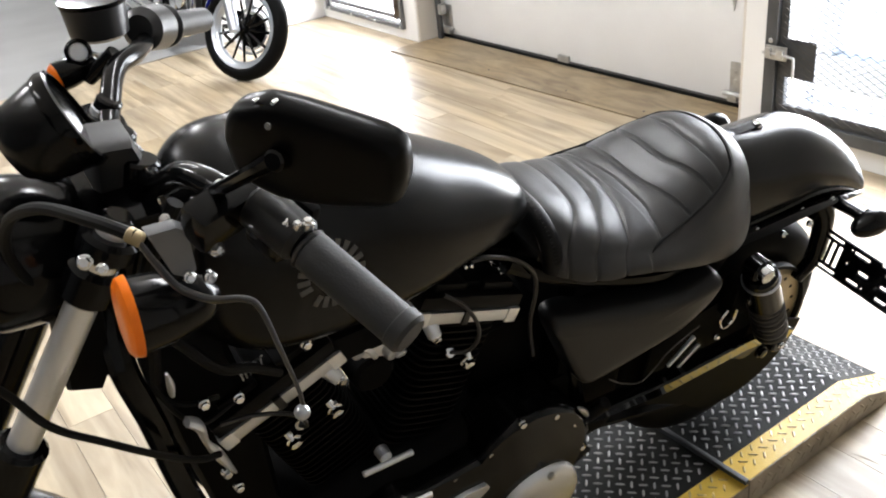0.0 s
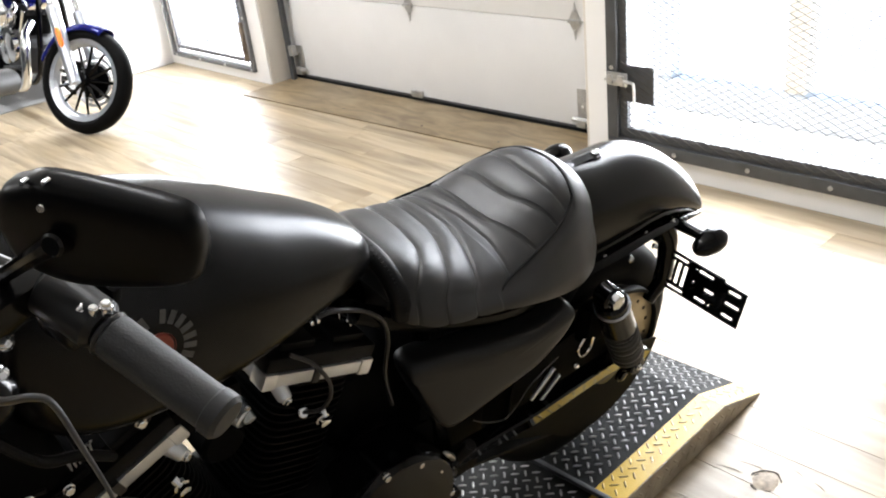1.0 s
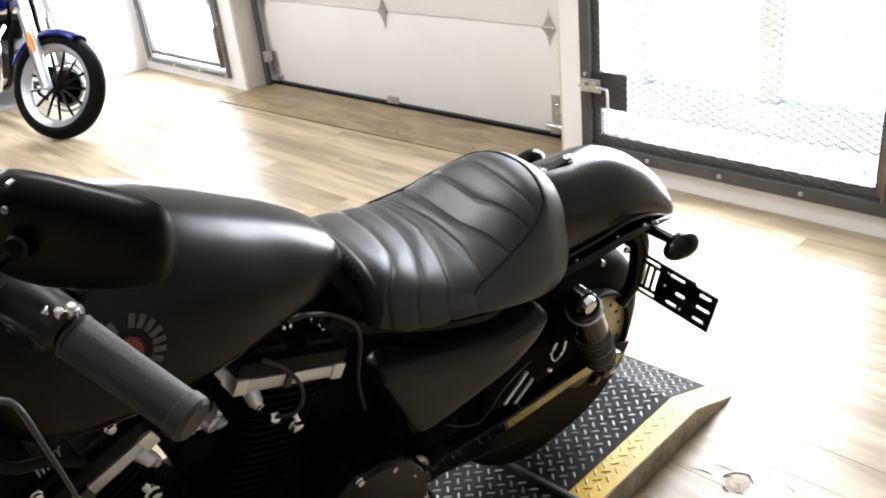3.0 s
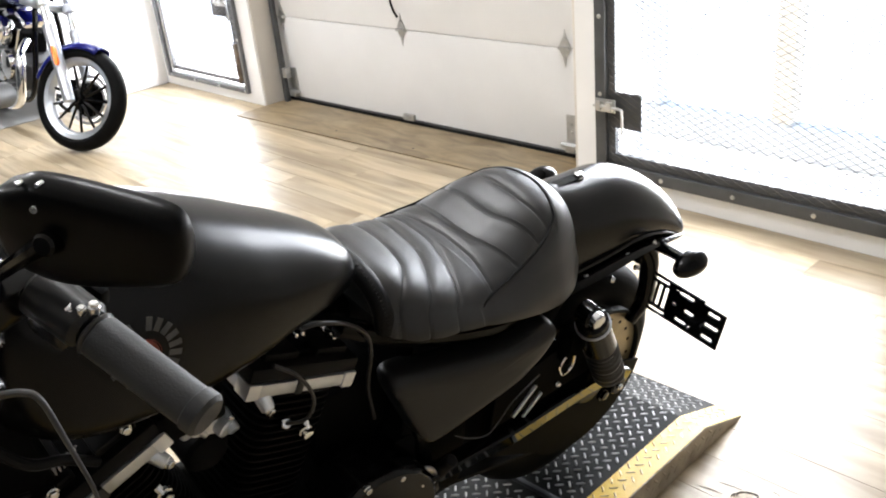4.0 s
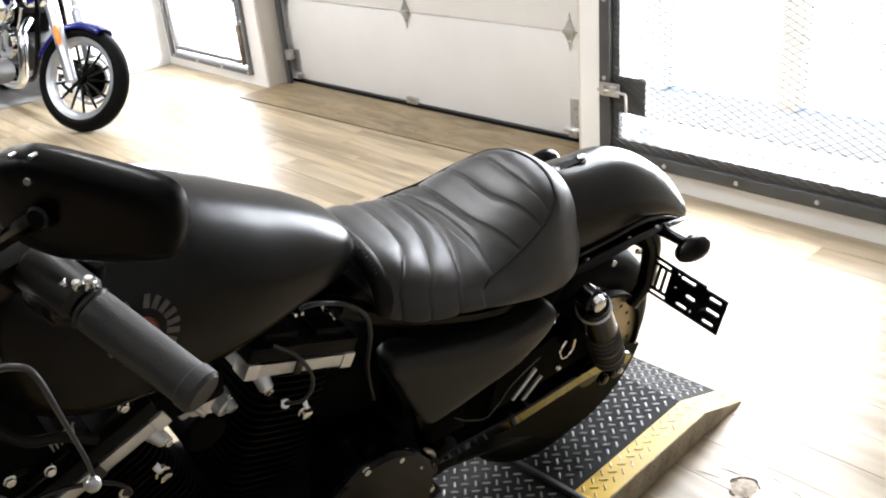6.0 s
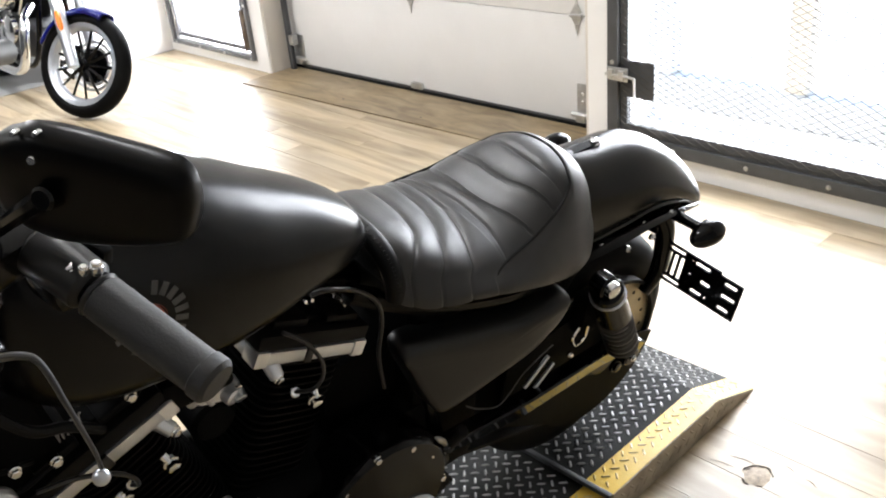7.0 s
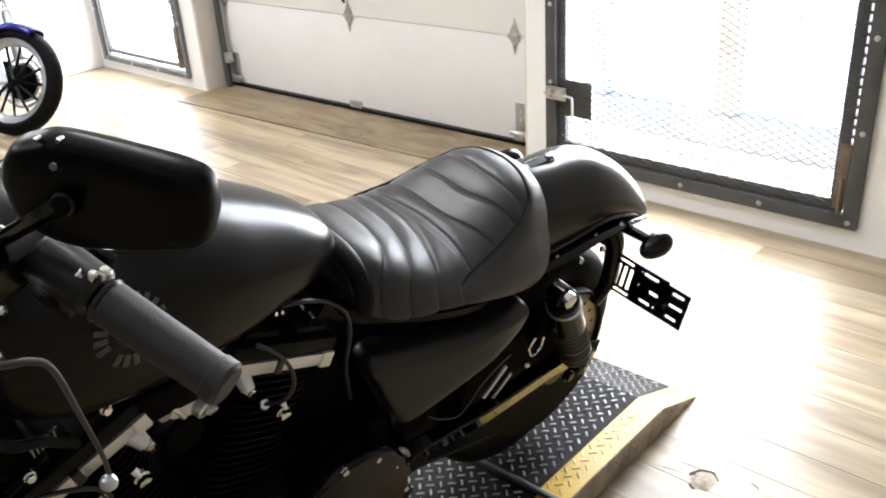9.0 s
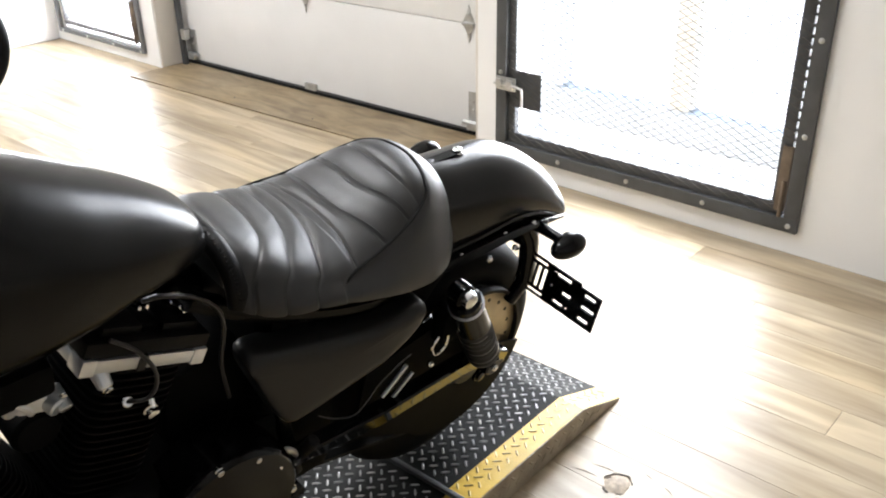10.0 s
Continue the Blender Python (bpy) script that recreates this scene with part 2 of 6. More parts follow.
def spline(pts, per=6):
    """A smooth curve through points (or rows of numbers)."""
    pts = [np.array(p, float) for p in pts]
    ext = [2 * pts[0] - pts[1]] + pts + [2 * pts[-1] - pts[-2]]
    out = []
    for i in range(1, len(ext) - 2):
        p0, p1, p2, p3 = ext[i - 1], ext[i], ext[i + 1], ext[i + 2]
        for k in range(per):
            t = k / per
            out.append(0.5 * (2 * p1 + (p2 - p0) * t + (2 * p0 - 5 * p1 + 4 * p2 - p3) * t * t + (3 * p1 - p0 - 3 * p2 + p3) * t**3))
    return out + [pts[-1]]


def pipe(pts, r, n=10, per=6, bm=None, flat=1.0):
    """A bent tube along a smooth curve; r is a number or one radius for each point."""
    bm = bm or bmesh.new()
    rs = r if isinstance(r, (list, tuple)) else [r] * len(pts)
    path = spline([(*p, q) for p, q in zip(pts, rs)], per)
    rings, a = [], None
    for i, p in enumerate(path):
        d = Vector(path[min(i + 1, len(path) - 1)][:3] - path[max(i - 1, 0)][:3]).normalized()
        a = basis(d)[0] if a is None else (a - d * a.dot(d)).normalized()
        b = d.cross(a)
        rings.append([Vector(p[:3]) + (a * math.cos(k * math.tau / n) + b * math.sin(k * math.tau / n) * flat) * p[3] for k in range(n)])
    bridge(bm, rings)
    return bm


def loft(keys, n=28, per=6, bm=None):
    """A body lofted along x. Keys: x, height of the widest line, half width, rise above it, drop below it, squareness."""
    bm = bm or bmesh.new()
    rings = []
    for x, z, hw, up, dn, e in spline(keys, per):
        hw, up, dn = max(hw, 1e-3), max(up, 1e-3), max(dn, 1e-3)
        ring = []
        for k in range(n):
            c, s = math.cos(k * math.tau / n), math.sin(k * math.tau / n)
            y = math.copysign(abs(c) ** (2 / e), c) * hw
            ring.append(Vector((x, y, z + math.copysign(abs(s) ** (2 / e), s) * (up if s > 0 else dn))))
        rings.append(ring)
    bridge(bm, rings)
    return bm


def lathe(profile, centre=(0, 0, 0), n=48, bm=None, closed=False, axis="Y"):
    """Turns a profile of (radius, offset along the axis)."""
    bm = bm or bmesh.new()
    rings = []
    for k in range(n):
        c, s = math.cos(k * math.tau / n), math.sin(k * math.tau / n)
        turn = {"Y": lambda r, o: Vector((c * r, o, s * r)), "Z": lambda r, o: Vector((c * r, s * r, o)), "X": lambda r, o: Vector((o, c * r, s * r))}[axis]
        rings.append([Vector(centre) + turn(r, o) for r, o in profile])
    rows = [[bm.verts.new(p) for p in r] for r in rings]
    m = len(profile)
    for i in range(n):
        a, b = rows[i], rows[(i + 1) % n]
        for j in range(m if closed else m - 1):
            bm.faces.new((a[j], a[(j + 1) % m], b[(j + 1) % m], b[j]))
    bmesh.ops.remove_doubles(bm, verts=bm.verts[:], dist=1e-6)
    return bm


def slab(outline, thick, plane="XZ", at=0.0, bevel=0.0, bm=None):
    """A plate cut to an outline, from at to at + thick across its plane."""
    bm = bm or bmesh.new()
    put = {"XZ": lambda a, b, o: Vector((a, o, b)), "XY": lambda a, b, o: Vector((a, b, o)), "YZ": lambda a, b, o: Vector((o, a, b))}[plane]
    c = sum((Vector((a, b)) for a, b in outline), Vector((0, 0))) / len(outline)
    rows = []
    for o, shrink in ((at, 1), (at + thick - bevel, 1), (at + thick, 1 - bevel / 0.08)) if bevel else ((at, 1), (at + thick, 1)):
        rows.append([put(c.x + (a - c.x) * shrink, c.y + (b - c.y) * shrink, o) for a, b in outline])
    bridge(bm, rows)
    return bm


def bolt(p, d, r=0.007, h=0.006, bm=None):
    """A domed hexagon head at p that points along d."""
    bm = bm or bmesh.new()
    p, d = Vector(p), Vector(d).normalized()
    a, b = basis(d)
    for n, lo, hi, ra, rb in ((16, -0.004, 0.002, r * 1.25, r * 1.25), (6, 0.002, h, r, r * 0.9)):
        bridge(bm, [[p + d * o + (a * math.cos(k * math.tau / n) + b * math.sin(k * math.tau / n)) * q for k in range(n)] for o, q in ((lo, ra), (hi, ra), (hi + 0.001, rb * 0.85))])
    return bm


def moved(bm, m):
    bmesh.ops.transform(bm, matrix=m, verts=bm.verts[:])
    return bm


# ---- the room ----
FACE, BACK, TOP = 2.84, 3.08, 3.1


def structure(name, bm, material, label, smooth=0):
    return tagged(part(name, bm, material, smooth=smooth), label, "", "", "structure")


wall = bmesh.new()
for y0, y1, z0, z1 in ((-1.7, 1.158, 0, TOP), (1.158, 2.335, 0, 0.135), (1.158, 2.335, 2.25, TOP), (2.335, 2.515, 0, TOP), (2.515, 4.93, 2.62, TOP),
                       (4.93, 5.115, 0, TOP), (5.115, 6.0, 0, 0.1), (5.115, 6.0, 2.2, TOP), (6.0, 12, 0, TOP)):
    box((FACE, y0, z0), (BACK - 0.004, y1, z1), bm=wall)
structure("wall_east", wall, WHITE, "white painted wall with door and gate openings")
structure("wall_partition", box((2.02, 6.13, 0), (FACE - 0.003, 6.25, TOP)), WHITE, "short white partition wall beside the gate")
structure("wall_north", box((-4.2, 12.0, 0), (BACK - 0.004, 12.2, TOP)), WHITE, "white painted end wall")
# South wall stays out of view; its tone sets the fill on the bike.
structure("wall_south", box((-4.2, -1.7, 0), (FACE - 0.004, -1.5, TOP)), PALE_WALL, "unseen end wall, pale to bounce light onto the bike")
# West wall is out of view, added dark so black paint reflects little.
structure("wall_west", box((-4.4, -1.7, 0), (-4.2, 12.2, TOP)), DIM, "unseen side wall, dark to keep the bike's reflections black")
structure("ceiling", box((-4.4, -1.7, TOP + 0.002), (BACK, 12.2, TOP + 0.2)), WHITE, "white painted ceiling")
structure("trim", box((FACE + 0.004, 4.915, 0), (BACK - 0.03, 4.927, 2.62), 0.002), WARM, "cream painted timber door jamb")
structure("trim", box((FACE + 0.004, 2.518, 0), (BACK - 0.03, 2.53, 2.62), 0.002), WARM, "cream painted timber door jamb")
structure("ground", box((BACK + 0.05, -300, -0.3), (600, 300, -0.14)), CONCRETE, "pale sunlit concrete yard outside the doors")
floor = structure("floor", box((-4.2, -1.68, -0.08), (BACK, 12.0, -0.012)), SUBFLOOR, "varnished tan wooden board floor")
structure("floor_slab", box((-4.2, 6.14, -0.011), (2.83, 12.0, -0.0005)), SLAB, "smooth grey concrete floor beyond the boards")
structure("floor_joint", box((-4.2, 6.115, -0.011), (2.0, 6.139, 0.001)), ZINC, "pale metal strip between boards and concrete")
board = structure("threshold", slab([(2.617, 4.912), (2.722, 2.535), (BACK + 0.04, 2.535), (BACK + 0.04, 4.912)], 0.006, "XY", 0.001), PLY, "worn brown plywood strip before the garage door")
part("screws", bolt((2.78, 3.0, 0.006), (0, 0, 1), 0.004, 0.002, bolt((2.76, 3.5, 0.006), (0, 0, 1), 0.004, 0.002, bolt((2.74, 4.1, 0.006), (0, 0, 1), 0.004, 0.002))), GRATE, board)
structure("window_ledge", box((3.9, 0.2, -0.14), (4.02, 6.6, 0.02), 0.01), CONCRETE, "pale concrete kerb outside the gate")


def outside_post(y, material, label):
    t = thing("timber_post", pose(3.96, y, 0.02), label, "post", "posts outside the gate")
    part("shaft", box((-0.05, -0.05, 0), (0.05, 0.05, 2.6), 0.006), material, t)
    part("base_plate", box((-0.06, -0.06, 0), (0.06, 0.06, 0.012), 0.003), ZINC, t)


outside_post(2.12, TAN, "tan timber post standing on the kerb outside")
outside_post(2.85, WHITE, "white painted timber post on the kerb outside")


# ---- garage door ----
def garage_door():
    t = thing("garage_door", pose(3.156, 0, 0, 0, 0, 1.7), "white sectional steel garage door with zinc hinges, closed", "garage door")
    y0, y1, h = 2.54, 4.905, 0.498
    for k in range(6):
        z0 = 0.025 + k * h
        section = part("section", box((0.0, y0, z0), (0.045, y1, z0 + h - 0.003), 0.004), DOOR, t)
        if k == 0:
            part("bottom_seal", box((-0.004, y0, 0.006), (0.04, y1, 0.026), 0.004), SEAL, section, "black rubber bottom seal")
            part("seal_rail", box((-0.008, y0 + 0.09, 0.026), (-0.001, y1 - 0.1, 0.036)), GRATE, section)
        if k < 5:
            for y in (2.752, 3.81, 4.845):
                hinge = slab([(y - 0.035, z0 + h), (y - 0.008, z0 + h + 0.05), (y, z0 + h + 0.085), (y + 0.008, z0 + h + 0.05), (y + 0.035, z0 + h), (y + 0.01, z0 + h - 0.04), (y, z0 + h - 0.085), (y - 0.01, z0 + h - 0.04)], 0.004, "YZ", -0.007)
                box((-0.022, y - 0.03, z0 + h - 0.006), (-0.006, y + 0.03, z0 + h + 0.008), 0.003, hinge)
                bolt((-0.007, y, z0 + h + 0.045), (-1, 0, 0), 0.006, 0.005, hinge)
                bolt((-0.007, y, z0 + h - 0.045), (-1, 0, 0), 0.006, 0.005, hinge)
                part("hinge", hinge, ZINC, section, "zinc-plated hinge plate")
    lip = box((-0.02, 3.775, 0.03), (-0.001, 3.855, 0.065), 0.003)
    for k in range(4):
        box((-0.024, 3.785 + k * 0.018, 0.048), (-0.019, 3.791 + k * 0.018, 0.06), 0, lip)
    part("step_plate", lip, ZINC, t)
    for y in (2.716, 4.815):
        br = box((-0.006, y - 0.025, 0.03), (-0.001, y + 0.04, 0.215), 0.002)
        box((-0.035, y - 0.02, 0.04), (-0.006, y + 0.03, 0.075), 0.004, br)
        rod((-0.02, y - 0.05, 0.07), (-0.02, y + 0.06, 0.07), 0.012, bm=br)
        bolt((-0.006, y + 0.01, 0.17), (-1, 0, 0), 0.006, 0.006, br)
        bolt((-0.006, y + 0.01, 0.13), (-1, 0, 0), 0.006, 0.006, br)
        part("bottom_bracket", br, ZINC, t, "zinc corner bracket with a roller")
    for y in (4.875, 2.60):
        tr = box((-0.055, y - 0.02, 0.0), (-0.05, y + 0.012, 2.6))
        box((-0.05, y + 0.008, 0.0), (-0.012, y + 0.012, 2.6), 0, tr)
        box((-0.05, y - 0.02, 0.0), (-0.03, y - 0.016, 2.6), 0, tr)
        part("track", tr, GRATE if y > 3 else ZINC, t, "dark steel door track")
        for z in (0.16, 0.9):
            part("track_bracket", box((-0.06, y - 0.055, z), (-0.02, y - 0.018, z + 0.06), 0.003), ZINC, t)
    part("pull_cord", pipe([(-0.02, 3.815, 0.59), (-0.03, 3.83, 0.63), (-0.035, 3.84, 0.69), (-0.02, 3.835, 0.79), (-0.012, 3.82, 0.91)], 0.006), SEAL, t, "black pull cord looped from the hinge")
    return t


garage_door()


# ---- mesh gates ----
def mesh_gate(y0, y1, z0, z1, latch_side, lock_z, label, w=0.062, paint=None, bar=0.036, inset=0.0):
    """A steel strip frame bolted to the wall, and a leaf of expanded metal inside it."""
    t = thing("mesh_gate", pose(FACE, 0, 0), label, "gate", "steel mesh gates")
    paint = paint or GRATE
    for a, b, c, d in ((y0, y1, z0, z0 + w), (y0, y1, z1 - w, z1), (y0, y0 + w, z0 + w, z1 - w), (y1 - w, y1, z0 + w, z1 - w)):
        part("frame_strip", box((-0.026, a, c), (-0.002, b, d), 0.002), paint, t)
    step = 0.313 if y1 - y0 > 1.1 else 0.3055
    for k in range(int((y1 - y0) / step) + 1):
        part("bolt", bolt((-0.026, y0 + 0.030 + k * step, z0 + w * 0.48), (-1, 0, 0), 0.0075, 0.006), ZINC, t, "zinc bolt head")
    for k in range(1, 8):
        for y in (y0 + w / 2, y1 - w / 2):
            part("bolt", bolt((-0.026, y, z0 + 0.032 + k * step), (-1, 0, 0), 0.0075, 0.006), ZINC, t, "zinc bolt head")
    i = w - 0.002 + inset
    leaf = thing("leaf", Matrix(), "", "")
    leaf.parent = t
    a0, a1, c0, c1 = y0 + i + 0.014, y1 - i, z0 + i, z1 - i
    for a, b, c, d in ((a0, a1, c0, c0 + bar), (a0, a1, c1 - bar, c1), (a0 + 0.001, a0 + bar - 0.002, c0 + bar, c1 - bar), (a1 - bar + 0.006, a1, c0 + bar, c1 - bar)):
        part("leaf_bar", box((-0.006, a, c), (0.022, b, d), 0.002), paint, leaf)
    for k in range(int((c1 - c0 - 0.3) / 0.034)):
        part("hinge_knuckle", box((-0.008, a0 - 0.0145, c0 + 0.27 + k * 0.034), (0.006, a0 + 0.010, c0 + 0.2785 + k * 0.034)), GRATE, leaf)
    part("hinge_bar", box((-0.018, a0 - 0.008, c0 + 0.02), (0.0, a0 + 0.03, c0 + 0.25), 0.003), RUST, leaf, "rusted hinge bar at the foot")
    part("hinge_pin", rod((-0.022, a0 + 0.006, c0 + 0.0), (-0.022, a0 + 0.006, c0 + 0.13), 0.007), RUST, leaf)
    # expanded metal: zigzag strands that meet at their nodes
    bm = bmesh.new()
    p, half, r = 0.0135, 0.0265, 0.0012
    rows, cols = int((c1 - c0) / p), int((a1 - a0) / half)
    for k in range(rows):
        prev = None
        for q in range(cols + 1):
            y, z = a0 + q * half, c0 + (k + 0.5) * p + (p / 2 - 0.0004) * (1 if (q + k) % 2 else -1)
            ring = [bm.verts.new((-0.012 + dx, y, z + dz)) for dx, dz in ((-r, -r), (r, -r), (r, r), (-r, r))]
            if prev:
                for s in range(4):
                    bm.faces.new((prev[s], prev[(s + 1) % 4], ring[(s + 1) % 4], ring[s]))
            prev = ring
    tagged(part("expanded_metal", bm, MESHWIRE, leaf, "dark expanded metal mesh", smooth=0, fix=False), kind="stuff")
    ly = a1 - 0.035 if latch_side > 0 else a0 + 0.035
    s = -latch_side
    reach = 0.13 if latch_side > 0 else 0.17
    part("lock_plate", box((-0.009, min(ly, ly + s * reach), lock_z), (-0.003, max(ly, ly + s * reach), lock_z + 0.152), 0.002), paint, leaf, "dark sheet behind the latch")
    lz = lock_z + 0.088
    latch = box((-0.034, ly - 0.02, lz - 0.02), (-0.026, ly + 0.075, lz + 0.035), 0.003)
    box((-0.046, ly - 0.01, lz - 0.012), (-0.034, ly + 0.02, lz + 0.026), 0.003, latch)
    box((-0.046, ly + 0.045, lz - 0.012), (-0.034, ly + 0.07, lz + 0.026), 0.003, latch)
    part("latch", latch, ZINC, leaf, "zinc slide latch")
    part("latch_bolt", pipe([(-0.04, ly + 0.08, lz + 0.005), (-0.04, ly + 0.02, lz + 0.005), (-0.042, ly - 0.045, lz + 0.003), (-0.042, ly - 0.058, lz - 0.01), (-0.042, ly - 0.06, lz - 0.10)], 0.006, 8, 4), ZINC, leaf, "bent steel bolt handle")
    return t


mesh_gate(1.114, 2.400, 0.086, 2.3, 1, 0.292, "dark steel framed mesh gate bolted to the white wall", 0.05, None, 0.044)
mesh_gate(5.06, 6.06, 0.065, 2.26, -1, 0.53, "grey steel mesh gate in the white wall beside the partition", 0.024, GREY_STEEL, 0.026, 0.030)


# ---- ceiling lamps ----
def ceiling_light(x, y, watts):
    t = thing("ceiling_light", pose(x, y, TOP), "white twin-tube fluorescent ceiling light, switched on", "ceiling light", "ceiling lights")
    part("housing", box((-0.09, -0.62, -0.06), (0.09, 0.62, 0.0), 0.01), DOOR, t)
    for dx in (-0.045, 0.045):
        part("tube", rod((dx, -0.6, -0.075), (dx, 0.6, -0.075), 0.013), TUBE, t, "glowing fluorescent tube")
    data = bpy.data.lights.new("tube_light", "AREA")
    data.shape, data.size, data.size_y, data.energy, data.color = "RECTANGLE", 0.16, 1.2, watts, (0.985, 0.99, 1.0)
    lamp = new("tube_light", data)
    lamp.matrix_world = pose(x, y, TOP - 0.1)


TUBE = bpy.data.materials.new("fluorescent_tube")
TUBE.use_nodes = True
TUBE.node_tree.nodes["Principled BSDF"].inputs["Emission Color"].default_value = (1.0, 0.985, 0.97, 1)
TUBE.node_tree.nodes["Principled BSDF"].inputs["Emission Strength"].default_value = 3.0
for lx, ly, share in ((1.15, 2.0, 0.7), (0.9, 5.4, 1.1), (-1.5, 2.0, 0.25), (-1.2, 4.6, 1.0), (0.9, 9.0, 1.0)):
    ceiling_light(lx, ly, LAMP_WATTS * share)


# ---- lift platform ----
def lugs(x0, x1, y0, y1, height):
    """Raised tread marks, turned by quarter from one to the next; height gives the deck's level along x."""
    bm = bmesh.new()
    pitch, half = 0.0246, math.sqrt(0.5)
    reach = int(1.5 * max(x1 - x0, 0.45) / pitch) + 2
    for i in range(-reach, reach):
        for j in range(-reach, reach):
            x, y = x0 + (i - j) * half * pitch, y0 + (i + j) * half * pitch + 0.006
            if not (x0 + 0.008 < x < x1 - 0.008 and y0 + 0.007 < y < y1 - 0.007):
                continue
            a = radians(45 if (i + j) % 2 else -45)
            c, s = math.cos(a), math.sin(a)
            top, low = [], []
            for u, v in ((-0.0118, 0), (-0.0072, -0.0030), (0.0072, -0.0030), (0.0118, 0), (0.0072, 0.0030), (-0.0072, 0.0030)):
                px, py = x + u * c - v * s, y + u * s + v * c
                low.append(bm.verts.new((px, py, height(px) - 0.0003)))
                qx, qy = x + u * 0.74 * c - v * 0.34 * s, y + u * 0.74 * s + v * 0.34 * c
                top.append(bm.verts.new((qx, qy, height(qx) + 0.0021)))
            bm.faces.new(top)
            for k in range(6):
                bm.faces.new((low[k], low[(k + 1) % 6], top[(k + 1) % 6], top[k]))
    return bm


def lift_platform():
    t = thing("lift_platform", pose(0, 0, 0), "black tread-plate motorcycle platform with yellow painted edges", "platform")
    ya, yb, yc, yd = 1.152, 1.224, 1.63, 1.70
    xs, xr, xe, h = 1.135, 1.565, 1.748, 0.074
    front = lambda x: h - 0.012
    rear = lambda x: h if x < xr else h - (x - xr) / (xe - xr) * (h - 0.004)
    for name, x0, stops, level, mark in (("deck", -0.95, [xs - 0.004], front, 0), ("ramp_plate", xs, [xr, xe], rear, 1)):
        def strip(y0, y1, drop=0.0):
            bm = bmesh.new()
            prev = None
            for x in [x0] + stops:
                z = level(x)
                ring = [bm.verts.new(p) for p in ((x, y0, z - drop), (x, y1, z - drop), (x, y1, max(z - 0.01 - drop, 0.001)), (x, y0, max(z - 0.01 - drop, 0.001)))]
                if prev:
                    for s in range(4):
                        bm.faces.new((prev[s], prev[(s + 1) % 4], ring[(s + 1) % 4], ring[s]))
                else:
                    bm.faces.new(ring[::-1])
                prev = ring
            bm.faces.new(prev)
            return bm
        plate = part(name, strip(yb, yc), DECK, t, "black steel tread plate", smooth=0)
        tagged(part("tread_pattern", lugs(x0 if mark else 0.2, stops[-1] - 0.004, yb, yc, level), LUG, plate, "raised tread marks, paler than the deck for their glints", smooth=0), kind="stuff")
        for y0, y1 in ((ya, yb), (yc, yd)):
            edge = part("yellow_edge", strip(y0, y1), YELLOW, t, "yellow painted tread edge", smooth=0)
            tagged(part("edge_pattern", lugs(x0 if mark else 0.2, stops[-1] - 0.004, y0 + 0.004, y1, level), LUG_YELLOW, edge, smooth=0), kind="stuff")
        for y in (ya, yd):
            o = [(x0, 0.001), (stops[-1], 0.001)] + [(x, max(level(x) - 0.002, 0.002)) for x in reversed([x0] + stops)]
            o = [p for i, p in enumerate(o) if i == 0 or p != o[i - 1]]
            skirt = part("side_skirt", slab(o, 0.004, "XZ", y - 0.002), SKIRT, t, "scuffed metal side skirt", smooth=0)
            out = -1 if y == ya else 1
            flat = lugs(x0 if mark else 0.2, stops[-1] - 0.05, 0.008, 0.068, lambda x: 0.0)
            for v in list(flat.verts):
                if v.co.y > level(v.co.x) - 0.006:
                    flat.verts.remove(v)
                else:
                    v.co = (v.co.x, y + out * (0.0022 + v.co.z * 0.6), v.co.y)
            tagged(part("skirt_pattern", flat, SKIRT, skirt, smooth=0), kind="stuff")
    part("cross_lip", box((xs - 0.012, ya, h - 0.010), (xs, yd, h + 0.001), 0.001), GRATE, t, "dark steel lip between the plates")
    return t


lift_platform()

from mathutils.bvhtree import BVHTree

# ---- the black motorcycle ----
def tyre(r, wide, name, parent, centre, label="", deep=0.095):
    h = wide * 0.5
    prof = [(r - deep, h * 0.72), (r - deep * 0.79, h * 0.98), (r - 0.045, h), (r - 0.022, h * 0.86), (r - 0.006, h * 0.5), (r, 0.0)]
    prof = prof + [(a, -b) for a, b in prof[-2::-1]] + [(r - deep - 0.005, -h * 0.6), (r - deep - 0.005, h * 0.6)]
    return part(name, lathe([(a, b) for a, b in prof], centre, 72, closed=True), RUBBER, parent, label, smooth=40)


def rim(r, wide, parent, centre, material, label=""):
    h = wide * 0.5
    prof = [(r, h), (r + 0.008, h * 0.96), (r + 0.004, h * 0.8), (r - 0.022, h * 0.62), (r - 0.032, 0), (r - 0.022, -h * 0.62), (r + 0.004, -h * 0.8), (r + 0.008, -h * 0.96), (r, -h), (r - 0.012, -h * 0.9), (r - 0.036, -h * 0.5), (r - 0.044, 0), (r - 0.036, h * 0.5), (r - 0.012, h * 0.9)]
    return part("rim", lathe(prof, centre, 72, closed=True), material, parent, label, smooth=40)


def spokes(count, r0, r1, parent, centre, material, wide=0.012, offset=0.02, twist=0.0):
    for k in range(count):
        a = k * math.tau / count
        bm = bmesh.new()
        rings = []
        for f in (0.0, 0.5, 1.0):
            r = r0 + (r1 - r0) * f
            w = wide * (1.25 - 0.55 * f)
            y = offset * (1 - f)
            b = a + twist * f
            d, s = Vector((math.cos(b), 0, math.sin(b))), Vector((-math.sin(b), 0, math.cos(b)))
            o = Vector(centre) + d * r + Vector((0, y, 0))
            rings.append([o + s * w, o + Vector((0, 0.010, 0)), o - s * w, o - Vector((0, 0.010, 0))])
        bridge(bm, rings)
        part("spoke", bm, material, parent, smooth=20)


